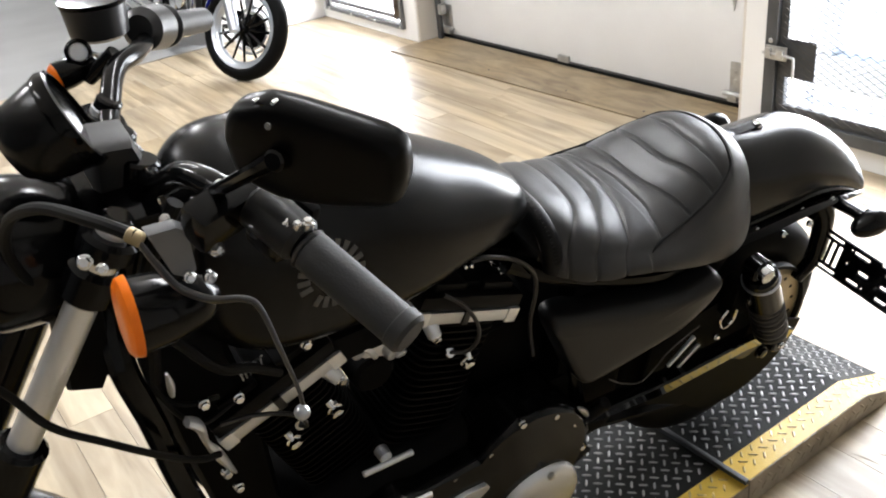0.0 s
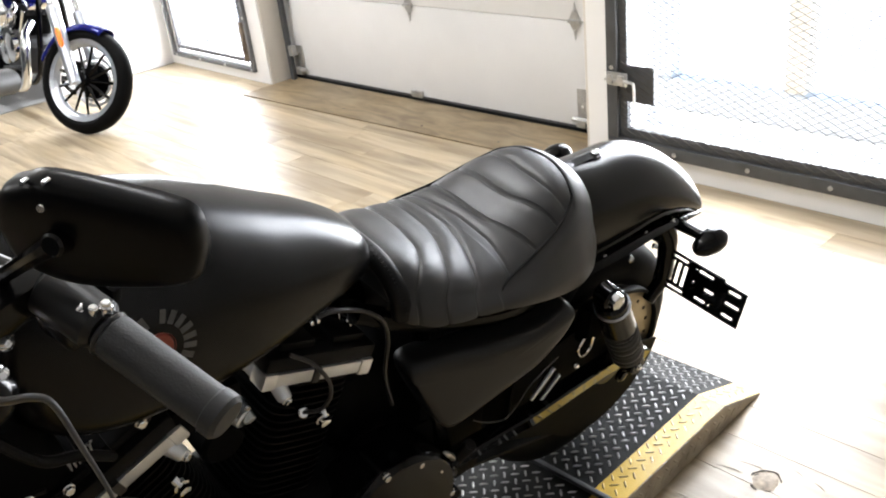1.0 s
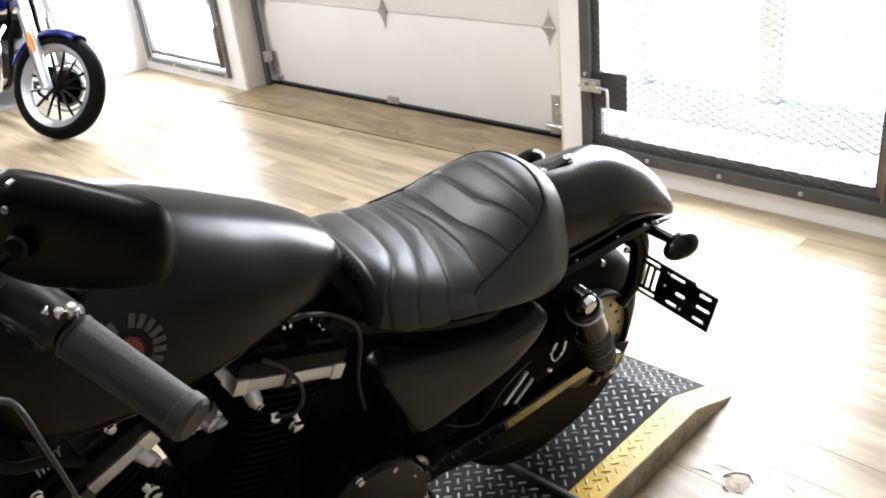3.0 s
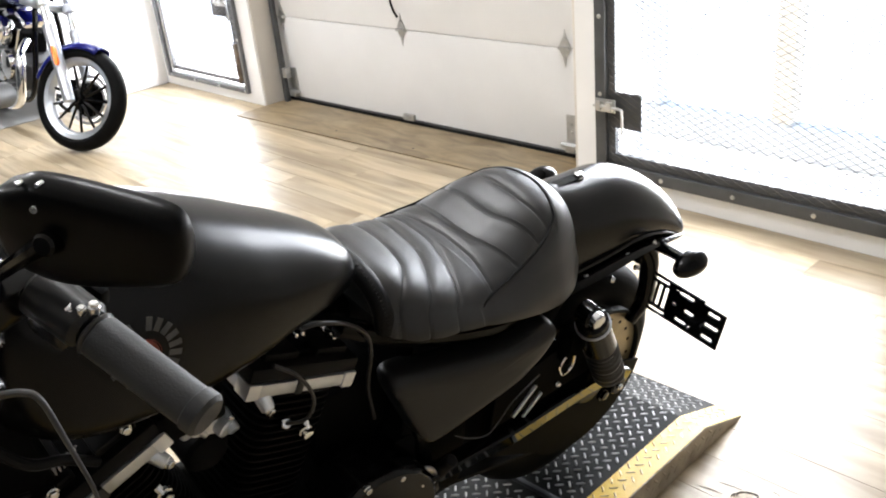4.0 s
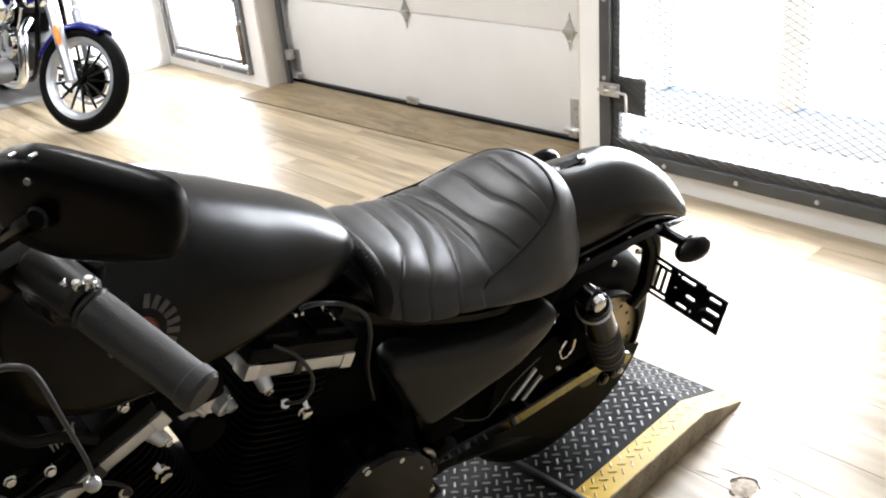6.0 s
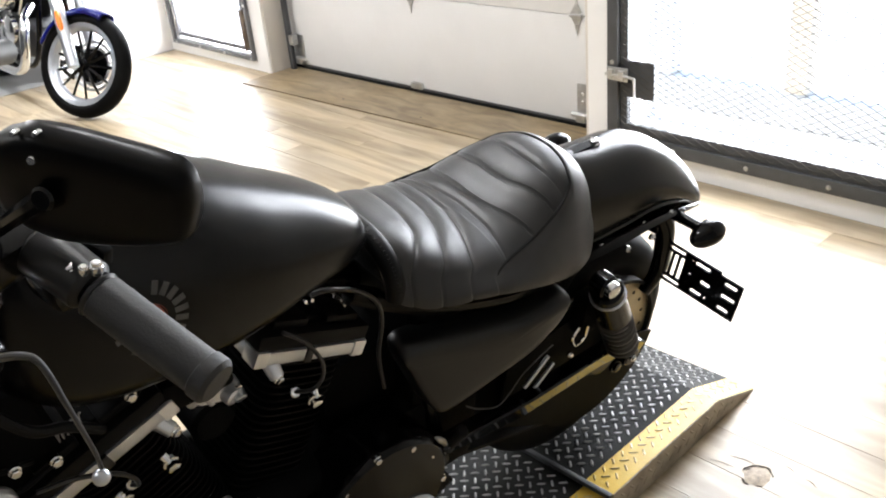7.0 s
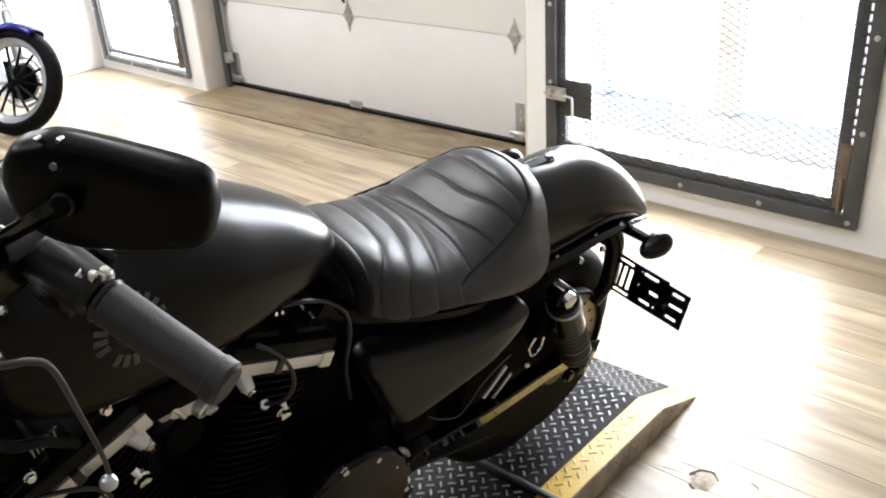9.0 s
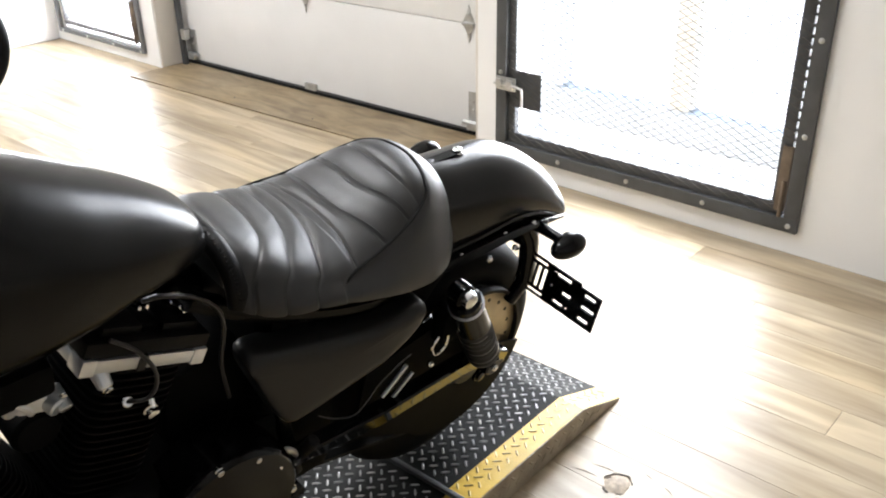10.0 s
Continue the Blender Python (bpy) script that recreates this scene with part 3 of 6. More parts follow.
def fin_stack(base, d, n0, n1, material, parent, name, half=(0.068, 0.075), pitch=0.011):
    """A finned cylinder: a barrel with square-cornered cooling fins."""
    d = Vector(d).normalized()
    side = Vector((0, 1, 0))
    fwd = side.cross(d).normalized()
    bm = bmesh.new()

    def ring(o, a, b):
        out = []
        for k in range(28):
            c, s = math.cos(k * math.tau / 28), math.sin(k * math.tau / 28)
            out.append(o + fwd * math.copysign(abs(c) ** 0.38, c) * a + side * math.copysign(abs(s) ** 0.38, s) * b)
        return out

    rings = []
    for k in range(n0, n1):
        o = Vector(base) + d * k * pitch
        rings += [ring(o, half[0] - 0.016, half[1] - 0.016), ring(o + d * 0.0052, half[0] - 0.016, half[1] - 0.016), ring(o + d * 0.0056, half[0], half[1]), ring(o + d * 0.0092, half[0], half[1]), ring(o + d * 0.0096, half[0] - 0.016, half[1] - 0.016)]
    bridge(bm, rings)
    return part(name, bm, material, parent, smooth=25)


def black_motorcycle():
    t = thing("motorcycle", pose(1.22, 1.40, 0.062, -13.3, 0, 176), "satin black motorcycle with a ribbed solo seat, leaning on its stand", "motorcycle")

    # fuel tank
    tank = part("fuel_tank", loft([
        (0.602, 0.882, 0.034, 0.022, 0.018, 2.3), (0.612, 0.884, 0.062, 0.042, 0.029, 2.3), (0.665, 0.890, 0.090, 0.074, 0.038, 2.3),
        (0.74, 0.897, 0.113, 0.110, 0.050, 2.25), (0.80, 0.902, 0.128, 0.139, 0.064, 2.3), (0.87, 0.908, 0.138, 0.170, 0.078, 2.3),
        (0.94, 0.914, 0.142, 0.186, 0.087, 2.3), (1.01, 0.920, 0.138, 0.196, 0.088, 2.3), (1.06, 0.925, 0.122, 0.185, 0.082, 2.25),
        (1.095, 0.930, 0.090, 0.148, 0.066, 2.2), (1.115, 0.932, 0.050, 0.085, 0.045, 2.1), (1.122, 0.932, 0.01, 0.015, 0.01, 2)], 40, 6), DENIM, t, "satin black teardrop fuel tank", smooth=60)
    cap = lathe([(0.0, 0.010), (0.022, 0.0095), (0.033, 0.006), (0.036, 0.0), (0.036, -0.03)], (0.965, -0.062, 1.078), 32, axis="Z")
    part("fuel_cap", cap, GLOSS, tank, "black fuel cap")
    # round badge on the tank: plain bars along an arc and a red disc
    skin = BVHTree.FromPolygons([v.co for v in tank.data.vertices], [p.vertices for p in tank.data.polygons])

    def on_tank(x, z, turn):
        hit, normal, _, _ = skin.ray_cast(Vector((x, 0.5, z)), Vector((0, -1, 0)))
        side = Vector((-math.sin(turn), 0, math.cos(turn)))
        side = (side - normal * side.dot(normal)).normalized()
        m = Matrix((side.cross(normal), side, normal)).transposed().to_4x4()
        return Matrix.Translation(hit) @ m

    bx, bz = 0.956, 0.974
    bars = bmesh.new()
    for k in range(20):
        a = radians(200 - k * 18)
        if k in (6, 13):
            continue
        m = on_tank(bx + math.cos(a) * 0.036, bz + math.sin(a) * 0.036, a - math.pi / 2)
        box((-0.0034, -0.0078, -0.002), (0.0034, 0.0078, 0.0008), 0, bars, m)
    tagged(part("badge_ring", bars, PRINT, tank, "faded grey bars set in a ring", smooth=0), kind="stuff")
    part("badge_disc", moved(rod((0, 0, -0.003), (0, 0, 0.0010), 0.019, n=24), on_tank(bx, bz, 0)), PRINT_RED, tank, "dull red disc", smooth=0)

    # seat: a ribbed pad inside a plain bolster
    crest = spline([(0.594, 0.852, 0.080, 0.812), (0.589, 0.872, 0.101, 0.794), (0.568, 0.880, 0.118, 0.785), (0.53, 0.868, 0.136, 0.779), (0.46, 0.840, 0.148, 0.771), (0.40, 0.831, 0.153, 0.757),
                    (0.34, 0.838, 0.153, 0.739), (0.28, 0.863, 0.147, 0.720), (0.22, 0.880, 0.134, 0.704), (0.17, 0.868, 0.113, 0.697), (0.135, 0.832, 0.088, 0.701), (0.115, 0.775, 0.066, 0.712), (0.112, 0.735, 0.053, 0.720)], 36)
    arc = np.linspace(-1, 1, 91)
    bm = bmesh.new()
    rings = []
    # each groove: where it lies along the seat, from the far flank over the crown to the near flank
    ribs = [((-1, -0.5, -0.05, 0.36, 0.5, 0.87, 1), (0.485, 0.492, 0.498, 0.514, 0.526, 0.559, 0.570)),
            ((-1, -0.5, 0, 0.26, 0.84, 1), (0.425, 0.437, 0.446, 0.461, 0.507, 0.530)),
            ((-1, -0.5, 0, 0.42, 0.88, 1), (0.402, 0.406, 0.410, 0.429, 0.459, 0.480)),
            ((-1, -0.4, 0, 0.5, 0.89, 1), (0.386, 0.384, 0.379, 0.383, 0.393, 0.400)),
            ((-1, -0.5, 0, 0.25, 0.78, 1), (0.335, 0.349, 0.354, 0.352, 0.327, 0.310)),
            ((-1, -0.6, 0, 0.2, 0.78, 1), (0.268, 0.293, 0.300, 0.298, 0.269, 0.240)),
            ((-1, -0.5, 0, 0.35, 1), (0.225, 0.241, 0.246, 0.246, 0.236))]
    edge_x = [0.186, 0.194, 0.208, 0.221, 0.268, 0.330, 0.400, 0.432, 0.440]
    edge_u = [0.0, 0.30, 0.60, 0.72, 0.80, 0.835, 0.91, 0.985, 1.2]
    us = [math.copysign(abs(math.sin(a * math.pi / 2)) ** 0.70, a) for a in arc]
    groove = [[float(np.interp(u, *r)) for r in ribs] for u in us]

    def on_seat(x, u, lift=0.0):
        """The seat's skin at x and at a share u of its half width."""
        k = min(range(len(crest)), key=lambda i: abs(crest[i][0] - x))
        _, z, hw, zb = crest[k]
        c = math.sqrt(max(0.0, 1 - abs(u) ** (2 / 0.70)))
        return (x, u * hw, zb + (z - 0.006 - zb) * c ** 0.84 + lift)

    for x, z, hw, zb in crest:
        ring = []
        edge = float(np.interp(x, edge_x, edge_u))
        for a, u, gx in zip(arc, us, groove):
            th = a * math.pi / 2
            s, c = math.sin(th), math.cos(th)
            zz = zb + (z - 0.006 - zb) * abs(c) ** 0.84
            near = [abs(x - g) for g in gx]
            fade = max(0.0, min(1.0, (0.80 - abs(u)) / 0.35))
            near[6] = near[6] if fade > 0 else 1.0
            d = min(near)
            weak = fade if near[6] == d else 1.0
            pad = max(0.0, min(1.0, (edge - abs(u)) / 0.035)) * (1.0 if x > 0.186 else 0.0)
            plump = 0.0028 if x > 0.40 else 0.0020
            dz = pad * (plump * (1 - math.exp(-((d / 0.010) ** 2))) - weak * 0.0036 * math.exp(-((d / 0.0022) ** 2)))
            seam = abs(abs(u) - edge) if x > 0.186 else 1.0
            dz += (1 - pad) * 0.0045 * (1 - 0.9 * math.exp(-((seam / 0.05) ** 2)))
            dz += 0.0007 * noise.noise((x * 26, u * 5, 1.7)) * (0.4 + 0.6 * abs(u))
            tuck = -0.012 * max(0.0, (abs(u) - 0.93) / 0.07) ** 2
            ring.append(Vector((x, u * hw + dz * s * 0.8 + math.copysign(tuck, u), zz + dz * c)))
        rings.append(ring)
    rows = bridge(bm, rings, closed=False)
    bm.faces.new(rows[-1][::-1])
    bm.faces.new(rows[0])
    seat = part("seat", bm, VINYL, t, "black vinyl solo seat with stitched cross ribs", smooth=70)
    for s in (1, -1):
        pts = [on_seat(x, s * u, 0.002) for u, x in ((0.985, 0.432), (0.91, 0.400), (0.835, 0.330), (0.80, 0.268), (0.72, 0.221), (0.60, 0.208), (0.30, 0.194), (0.0, 0.187))]
        part("piping", pipe(pts, 0.0026, 8, 5), SEAL, seat, "black piping along the bolster")
    # twin rows of stitches along the straight seams of the backrest
    for r in ribs[4:6]:
        for side in (-0.0042, 0.0042):
            run = []
            for u in np.linspace(-0.72, 0.74, 15):
                x = float(np.interp(u, *r)) + side
                run.append(on_seat(x, u, 0.0004))
            part("stitching", pipe(run, 0.0009, 5, 3), GRIP, seat, "dark grey seam stitching")
    front = []
    for a in np.linspace(-0.97, 0.97, 23):
        th = a * math.pi / 2
        front.append((0.588 - 0.004 * abs(a), math.copysign(abs(math.sin(th)) ** 0.70, a) * 0.103, 0.788 + 0.080 * math.cos(th) ** 0.84))
    roll = part("piping", pipe(front, 0.0165, 12, 3), BINDING, seat, "stitched front edge, blackened as if in shade")
    for p, q in zip(front[1:-2], front[2:-1]):
        for f in (0.2, 0.7):
            o = Vector(p).lerp(Vector(q), f)
            n_out = Vector((0.1, o.y * 6, 1.0 - abs(o.y) * 9)).normalized()
            part("stitch", rod(o + n_out * 0.0160 + Vector((0.005, 0, 0)), o + n_out * 0.0160 - Vector((0.005, 0, 0)), 0.0011, n=6), SEAL, roll)
    part("seat_base", loft([(0.59, 0.80, 0.075, 0.02, 0.05, 4), (0.45, 0.765, 0.115, 0.02, 0.06, 4), (0.30, 0.722, 0.12, 0.015, 0.05, 4), (0.18, 0.70, 0.09, 0.015, 0.03, 4)], 20, 4), SEAL, seat, "black seat pan")

    # rear fender
    rail = spline([(0.24, 0.815, 0.080, 0.140), (0.15, 0.828, 0.086, 0.150), (0.044, 0.820, 0.091, 0.138), (-0.05, 0.809, 0.094, 0.122), (-0.13, 0.776, 0.094, 0.106), (-0.20, 0.727, 0.091, 0.090), (-0.252, 0.674, 0.085, 0.076), (-0.277, 0.636, 0.074, 0.050), (-0.285, 0.615, 0.058, 0.028), (-0.287, 0.607, 0.044, 0.014)], 6)
    bm = bmesh.new()
    rings = []
    for i, (x, z, hw, skirt) in enumerate(rail):
        p, q = rail[max(i - 1, 0)], rail[min(i + 1, len(rail) - 1)]
        tx, tz = q[0] - p[0], q[1] - p[1]
        ln = math.hypot(tx, tz)
        nx, nz = tz / ln, -tx / ln
        ring = []
        for k in range(25):
            a = (k / 24 - 0.5) * math.pi
            s, c = math.sin(a), math.cos(a)
            y = math.copysign(abs(s) ** 0.85, s) * hw
            drop = (1 - abs(c) ** 0.95) * skirt
            ring.append(Vector((x - nx * drop * 0.5, y, z - abs(nz) * drop)))
        rings.append(ring)
    bridge(bm, rings, closed=False)
    fender = part("rear_fender", bm, FENDER, t, "satin black bobbed rear fender", smooth=60)
    sol = fender.modifiers.new("thickness", "SOLIDIFY")
    sol.thickness, sol.offset = 0.004, -1
    for k in (0, 24):
        part("fender_lip", pipe([r[k] for r in rings[:-9:3]], 0.0036, 8, 2), FENDER, fender, "rolled lip of the fender")
    part("seat_screw", bolt((0.044, 0.0, 0.822), (0.1, 0, 1), 0.009, 0.008), CHROME, fender, "chrome seat screw")
    part("seat_tab", slab([(0.038, -0.008), (0.12, -0.010), (0.12, 0.010), (0.038, 0.008), (0.033, 0.0)], 0.003, "XY", 0.823), GLOSS, fender)
    for s in (1, -1):
        strut = pipe([(0.19, 0.094 * s, 0.665), (0.08, 0.097 * s, 0.668), (-0.03, 0.097 * s, 0.668), (-0.10, 0.095 * s, 0.661), (-0.165, 0.090 * s, 0.648), (-0.226, 0.080 * s, 0.628)], [0.02, 0.022, 0.020, 0.017, 0.016, 0.012], 10, 5, flat=0.35)
        st = part("fender_strut", strut, GLOSS, t, "gloss black fender strut")
        for x, z in ((-0.150, 0.649), (-0.108, 0.660), (-0.02, 0.668), (0.10, 0.668)):
            part("strut_bolt", bolt((x, 0.099 * s, z), (0, s, 0), 0.007, 0.006), CHROME, st, "chrome bolt")

    # rear wheel, sprocket, belt
    tyre(0.284, 0.110, "rear_tyre", t, (0.018, 0, 0.315), "wide black rear tyre")
    rw = rim(0.190, 0.085, t, (0, 0, 0.313), GLOSS, "gloss black rim")
    spokes(9, 0.04, 0.172, rw, (0, 0, 0.313), GLOSS, 0.016, 0.01)
    part("hub", rod((0, -0.09, 0.325), (0, 0.10, 0.325), 0.05, n=24), GLOSS, rw)
    sp = lathe([(0.055, 0.058), (0.172, 0.058), (0.176, 0.060), (0.176, 0.068), (0.172, 0.070), (0.055, 0.070)], (0, 0, 0.325), 48, closed=True)
    sprocket = part("rear_sprocket", sp, BRASS, t, "gold-toned rear sprocket")
    for k in range(22):
        a = k * math.tau / 22
        part("hole_ring", rod((math.cos(a) * 0.152, 0.069, 0.325 + math.sin(a) * 0.152), (math.cos(a) * 0.152, 0.0715, 0.325 + math.sin(a) * 0.152), 0.0045, n=8), SEAL, sprocket, "dark drilled hole")
    bm = bmesh.new()
    path = []
    for a in np.linspace(math.radians(100), math.radians(262), 24):
        path.append((math.cos(a) * 0.180, 0.325 + math.sin(a) * 0.180))
    path = [(0.52, 0.44)] + path + [(0.52, 0.32)]
    rings = []
    for i, (x, z) in enumerate(path):
        p, q = path[max(i - 1, 0)], path[min(i + 1, len(path) - 1)]
        tx, tz = q[0] - p[0], q[1] - p[1]
        ln = math.hypot(tx, tz)
        nx, nz = -tz / ln * 0.004, tx / ln * 0.004
        rings.append([Vector((x + nx, 0.060, z + nz)), Vector((x + nx, 0.080, z + nz)), Vector((x - nx, 0.080, z - nz)), Vector((x - nx, 0.060, z - nz))])
    bridge(bm, rings)
    part("drive_belt", bm, SEAL, t, "black toothed drive belt")
    for s in (1, -1):
        arm = bmesh.new()
        rings = []
        for x, zc, hz in ((-0.075, 0.350, 0.016), (-0.03, 0.372, 0.020), (0.06, 0.386, 0.021), (0.28, 0.386, 0.022), (0.42, 0.400, 0.022), (0.50, 0.410, 0.018)):
            lean = 0.0 if x < 0.3 else 0.005
            rings.append([Vector((x, s * (v - (lean if k in (1, 2) else 0.0)), zc + z * hz)) for k, (v, z) in enumerate(((0.108, -1), (0.130, -1), (0.1345, -0.84), (0.1410, 0.84), (0.137, 1), (0.108, 1)))])
        bridge(arm, rings)
        part("swingarm", arm, POLISH, t, "gloss black swingarm", smooth=25)
    part("axle_nut", bolt((0, 0.13, 0.328), (0, 1, 0), 0.012, 0.008), GLOSS, t, "black axle nut")
    part("axle_adjuster", box((-0.085, 0.112, 0.318), (-0.07, 0.130, 0.338), 0.003), GLOSS, t)

    # Added black plate: keeps the lower sprocket and the gap beside it dark.
    guard = [(0.0, 0.515), (0.29, 0.470), (0.30, 0.30)] + [(0.186 * math.cos(a), 0.325 + 0.186 * math.sin(a)) for a in np.linspace(radians(-40), radians(-172), 14)] + [(-0.075, 0.345), (-0.012, 0.40)]
    part("sprocket_mask", slab(guard, 0.004, "XZ", 0.083), RUBBER, t, "black plate added to darken the lower sprocket area")
    part("caliper", box((0.03, 0.08, 0.47), (0.13, 0.12, 0.56), 0.012), CRINKLE, t, "black bracket behind the shock")
    part("bracket_ring", pipe([(0.150, 0.125, 0.515), (0.165, 0.126, 0.495), (0.150, 0.126, 0.470), (0.128, 0.126, 0.478), (0.122, 0.125, 0.505)], 0.003, 8), CHROME, t, "bright wire clip")
    for x, y, z in ((0.017, 0.104, 0.630), (0.152, 0.118, 0.440), (-0.09, 0.085, 0.60)):
        part("tail_bolt", bolt((x, y, z), (0, 1, 0.2), 0.005, 0.005), CHROME, t, "bright bolt head")
    part("tie_rod", rod((0.275, 0.118, 0.425), (0.225, 0.122, 0.482), 0.0042), SILVER, t, "bright adjuster rod")
    part("tie_rod", rod((0.245, 0.118, 0.405), (0.205, 0.122, 0.452), 0.004), SILVER, t, "bright adjuster rod")
    part("inner_fender", loft([(0.20, 0.55, 0.075, 0.12, 0.12, 4), (0.10, 0.66, 0.078, 0.05, 0.06, 4), (0.0, 0.69, 0.08, 0.03, 0.03, 4), (-0.14, 0.66, 0.08, 0.02, 0.03, 4)], 20, 4), CRINKLE, t, "black inner fender")

    # shock absorbers
    for s in (1, -1):
        top, low = Vector((0.154, 0.163 * s, 0.647)), Vector((0.012, 0.150 * s, 0.392))
        d = (low - top).normalized()
        body = part("shock_absorber", rod(top + d * 0.012, top + d * 0.125, 0.031, 0.033, 24), GLOSS, t, "black coil-over shock absorber")
        part("shock_cap", lathe([(0.0, 0.013), (0.009, 0.012), (0.0155, 0.008), (0.0175, 0.0), (0.0175, -0.012)], (0.154, 0.178 * s, 0.647), 24, axis="Y"), CHROME, body, "domed chrome cap nut")
        part("shock_eye", rod(top - Vector((0, 0.022, 0)), top + Vector((0, 0.012, 0)), 0.023, n=20), GLOSS, body)
        part("shock_collar", rod(top + d * 0.030, top + d * 0.040, 0.0345, n=24), SILVER, body, "bright collar ring")
        coil = []
        a, b = basis(d)
        for k in range(0, 73):
            f = k / 72
            ang = f * math.tau * 6.5
            coil.append(top + d * (0.128 + f * 0.125) + (a * math.cos(ang) + b * math.sin(ang)) * 0.0275)
        part("spring", pipe(coil, 0.0072, 8, 2), HOUSING, body, "black coil spring")
        part("damper", rod(top + d * 0.10, top + d * 0.275, 0.024, n=16), CRINKLE, body)
        part("shock_foot", rod(low - Vector((0, 0.02, 0)), low + Vector((0, 0.022, 0)), 0.022, n=18), GLOSS, body)
        part("foot_bolt", bolt(low + Vector((0, 0.022 * s, 0)), (0, s, 0), 0.006, 0.005), CHROME, body)

    # tail: signals and the side-mounted plate bracket
    for s in (1, -1):
        sig = part("turn_signal", loft([(-0.185, 0.655, 0.012, 0.012, 0.012, 2), (-0.178, 0.655, 0.026, 0.026, 0.026, 2), (-0.155, 0.655, 0.033, 0.033, 0.033, 2), (-0.125, 0.655, 0.031, 0.031, 0.031, 2), (-0.095, 0.655, 0.021, 0.021, 0.021, 2), (-0.08, 0.655, 0.006, 0.006, 0.006, 2)], 24, 5), GLOSS, t, "black bullet turn signal with a red lens", smooth=60)
        sig.location = (0.0, 0.176, 0.0) if s > 0 else (0.040, -0.205, 0.022)
        sig.scale, sig.location = (0.8, 0.8, 0.8), sig.location + Vector((-0.022, 0, 0.121))
        part("lens", lathe([(0.0, -0.192), (0.012, -0.190), (0.022, -0.184), (0.027, -0.176)], (0, 0, 0.655), 24, axis="X"), RED, sig, "dark red lens")
        part("signal_stalk", rod((-0.128, 0.07 * s, 0.648), (-0.125, 0.172 * s, 0.655 if s > 0 else 0.668), 0.013, 0.011), GLOSS, t)
        part("signal_mount", box((-0.15, 0.055 * s - 0.02, 0.60), (-0.10, 0.055 * s + 0.03, 0.665), 0.006), GLOSS, t)
    part("bracket_arm", pipe([(-0.115, 0.075, 0.64), (-0.135, 0.083, 0.60), (-0.145, 0.085, 0.54), (-0.148, 0.085, 0.49), (-0.12, 0.08, 0.44)], [0.022, 0.021, 0.019, 0.017, 0.014], 12, 5), GLOSS, t, "black bracket arm")
    # slotted plate, built from strips round the slots
    pl = thing("plate_bracket", Matrix(), "", "")
    pl.parent = t
    pl.matrix_basis = pose(-0.142, 0.090, 0.527, 0, 0, 0) @ pose(0, 0, 0, -2, 0, 3) @ Matrix.Diagonal((1, 0.93, 0.95, 1))
    tagged(pl, "black slotted plate bracket")
    bm = bmesh.new()
    slots = [(0.012, 0.021, -0.028, 0.030), (0.028, 0.037, -0.028, 0.030), (0.044, 0.053, -0.028, 0.030), (0.004, 0.050, 0.037, 0.045), (0.008, 0.056, -0.044, -0.036),
             (0.080, 0.116, 0.034, 0.042), (0.103, 0.125, -0.004, 0.005), (0.086, 0.124, -0.036, -0.028), (0.156, 0.184, 0.026, 0.035), (0.156, 0.188, -0.005, 0.004),
             (0.156, 0.182, -0.037, -0.028), (0.071, 0.075, 0.037, 0.041), (0.071, 0.075, 0.001, 0.005), (0.142, 0.198, 0.045, 0.052), (0.0, 0.008, -0.050, -0.047)]
    grid_y = sorted({0.0, 0.198} | {v for q in slots for v in q[:2]})
    grid_z = sorted({-0.050, 0.052} | {v for q in slots for v in q[2:]})
    for ya, yb in zip(grid_y, grid_y[1:]):
        for za, zb in zip(grid_z, grid_z[1:]):
            if not any(q[0] <= ya and yb <= q[1] and q[2] <= za and zb <= q[3] for q in slots):
                box((-0.0015, ya, za), (0.0015, yb, zb), 0, bm)
    bmesh.ops.remove_doubles(bm, verts=bm.verts[:], dist=1e-5)
    part("slotted_plate", bm, GLOSS, pl, smooth=0)
    part("bracket_hinge", box((-0.006, -0.02, -0.055), (0.008, 0.006, 0.055), 0.004), GLOSS, pl)
    for y, z in ((0.068, 0.045), (0.117, -0.03), (0.117, 0.02)):
        part("bracket_bolt", bolt((-0.002, y, z), (-1, 0, 0), 0.004, 0.004), GLOSS, pl)

    # side cover
    keys = [(0.236, 0.660), (0.240, 0.638), (0.270, 0.612), (0.340, 0.583), (0.416, 0.557), (0.480, 0.537), (0.508, 0.533), (0.524, 0.547), (0.543, 0.590), (0.560, 0.632), (0.572, 0.668), (0.566, 0.684), (0.545, 0.688), (0.498, 0.682), (0.392, 0.666), (0.311, 0.662), (0.256, 0.668)]
    outline = [tuple(p) for p in spline(keys + [keys[0]], 5)[:-1]]
    cx, cz = 0.40, 0.622
    bm = bmesh.new()

    def cover_ring(depth, drop, inset):
        """The cover's outline at a depth behind its face; the upper edge rolls over into a soft shoulder."""
        ring = []
        for x, z in outline:
            up = max(0.0, min(1.0, (z - (0.640 + 0.02 * (x - 0.23))) / 0.03))
            px, pz = cx + (x - cx) * (1 - inset), cz + (z - cz) * (1 - inset) - up * drop
            face = 0.156 - 0.16 * max(0.0, px - 0.33) + 0.12 * max(0.0, 0.66 - pz)
            ring.append(Vector((px, face - depth, pz)))
        return ring

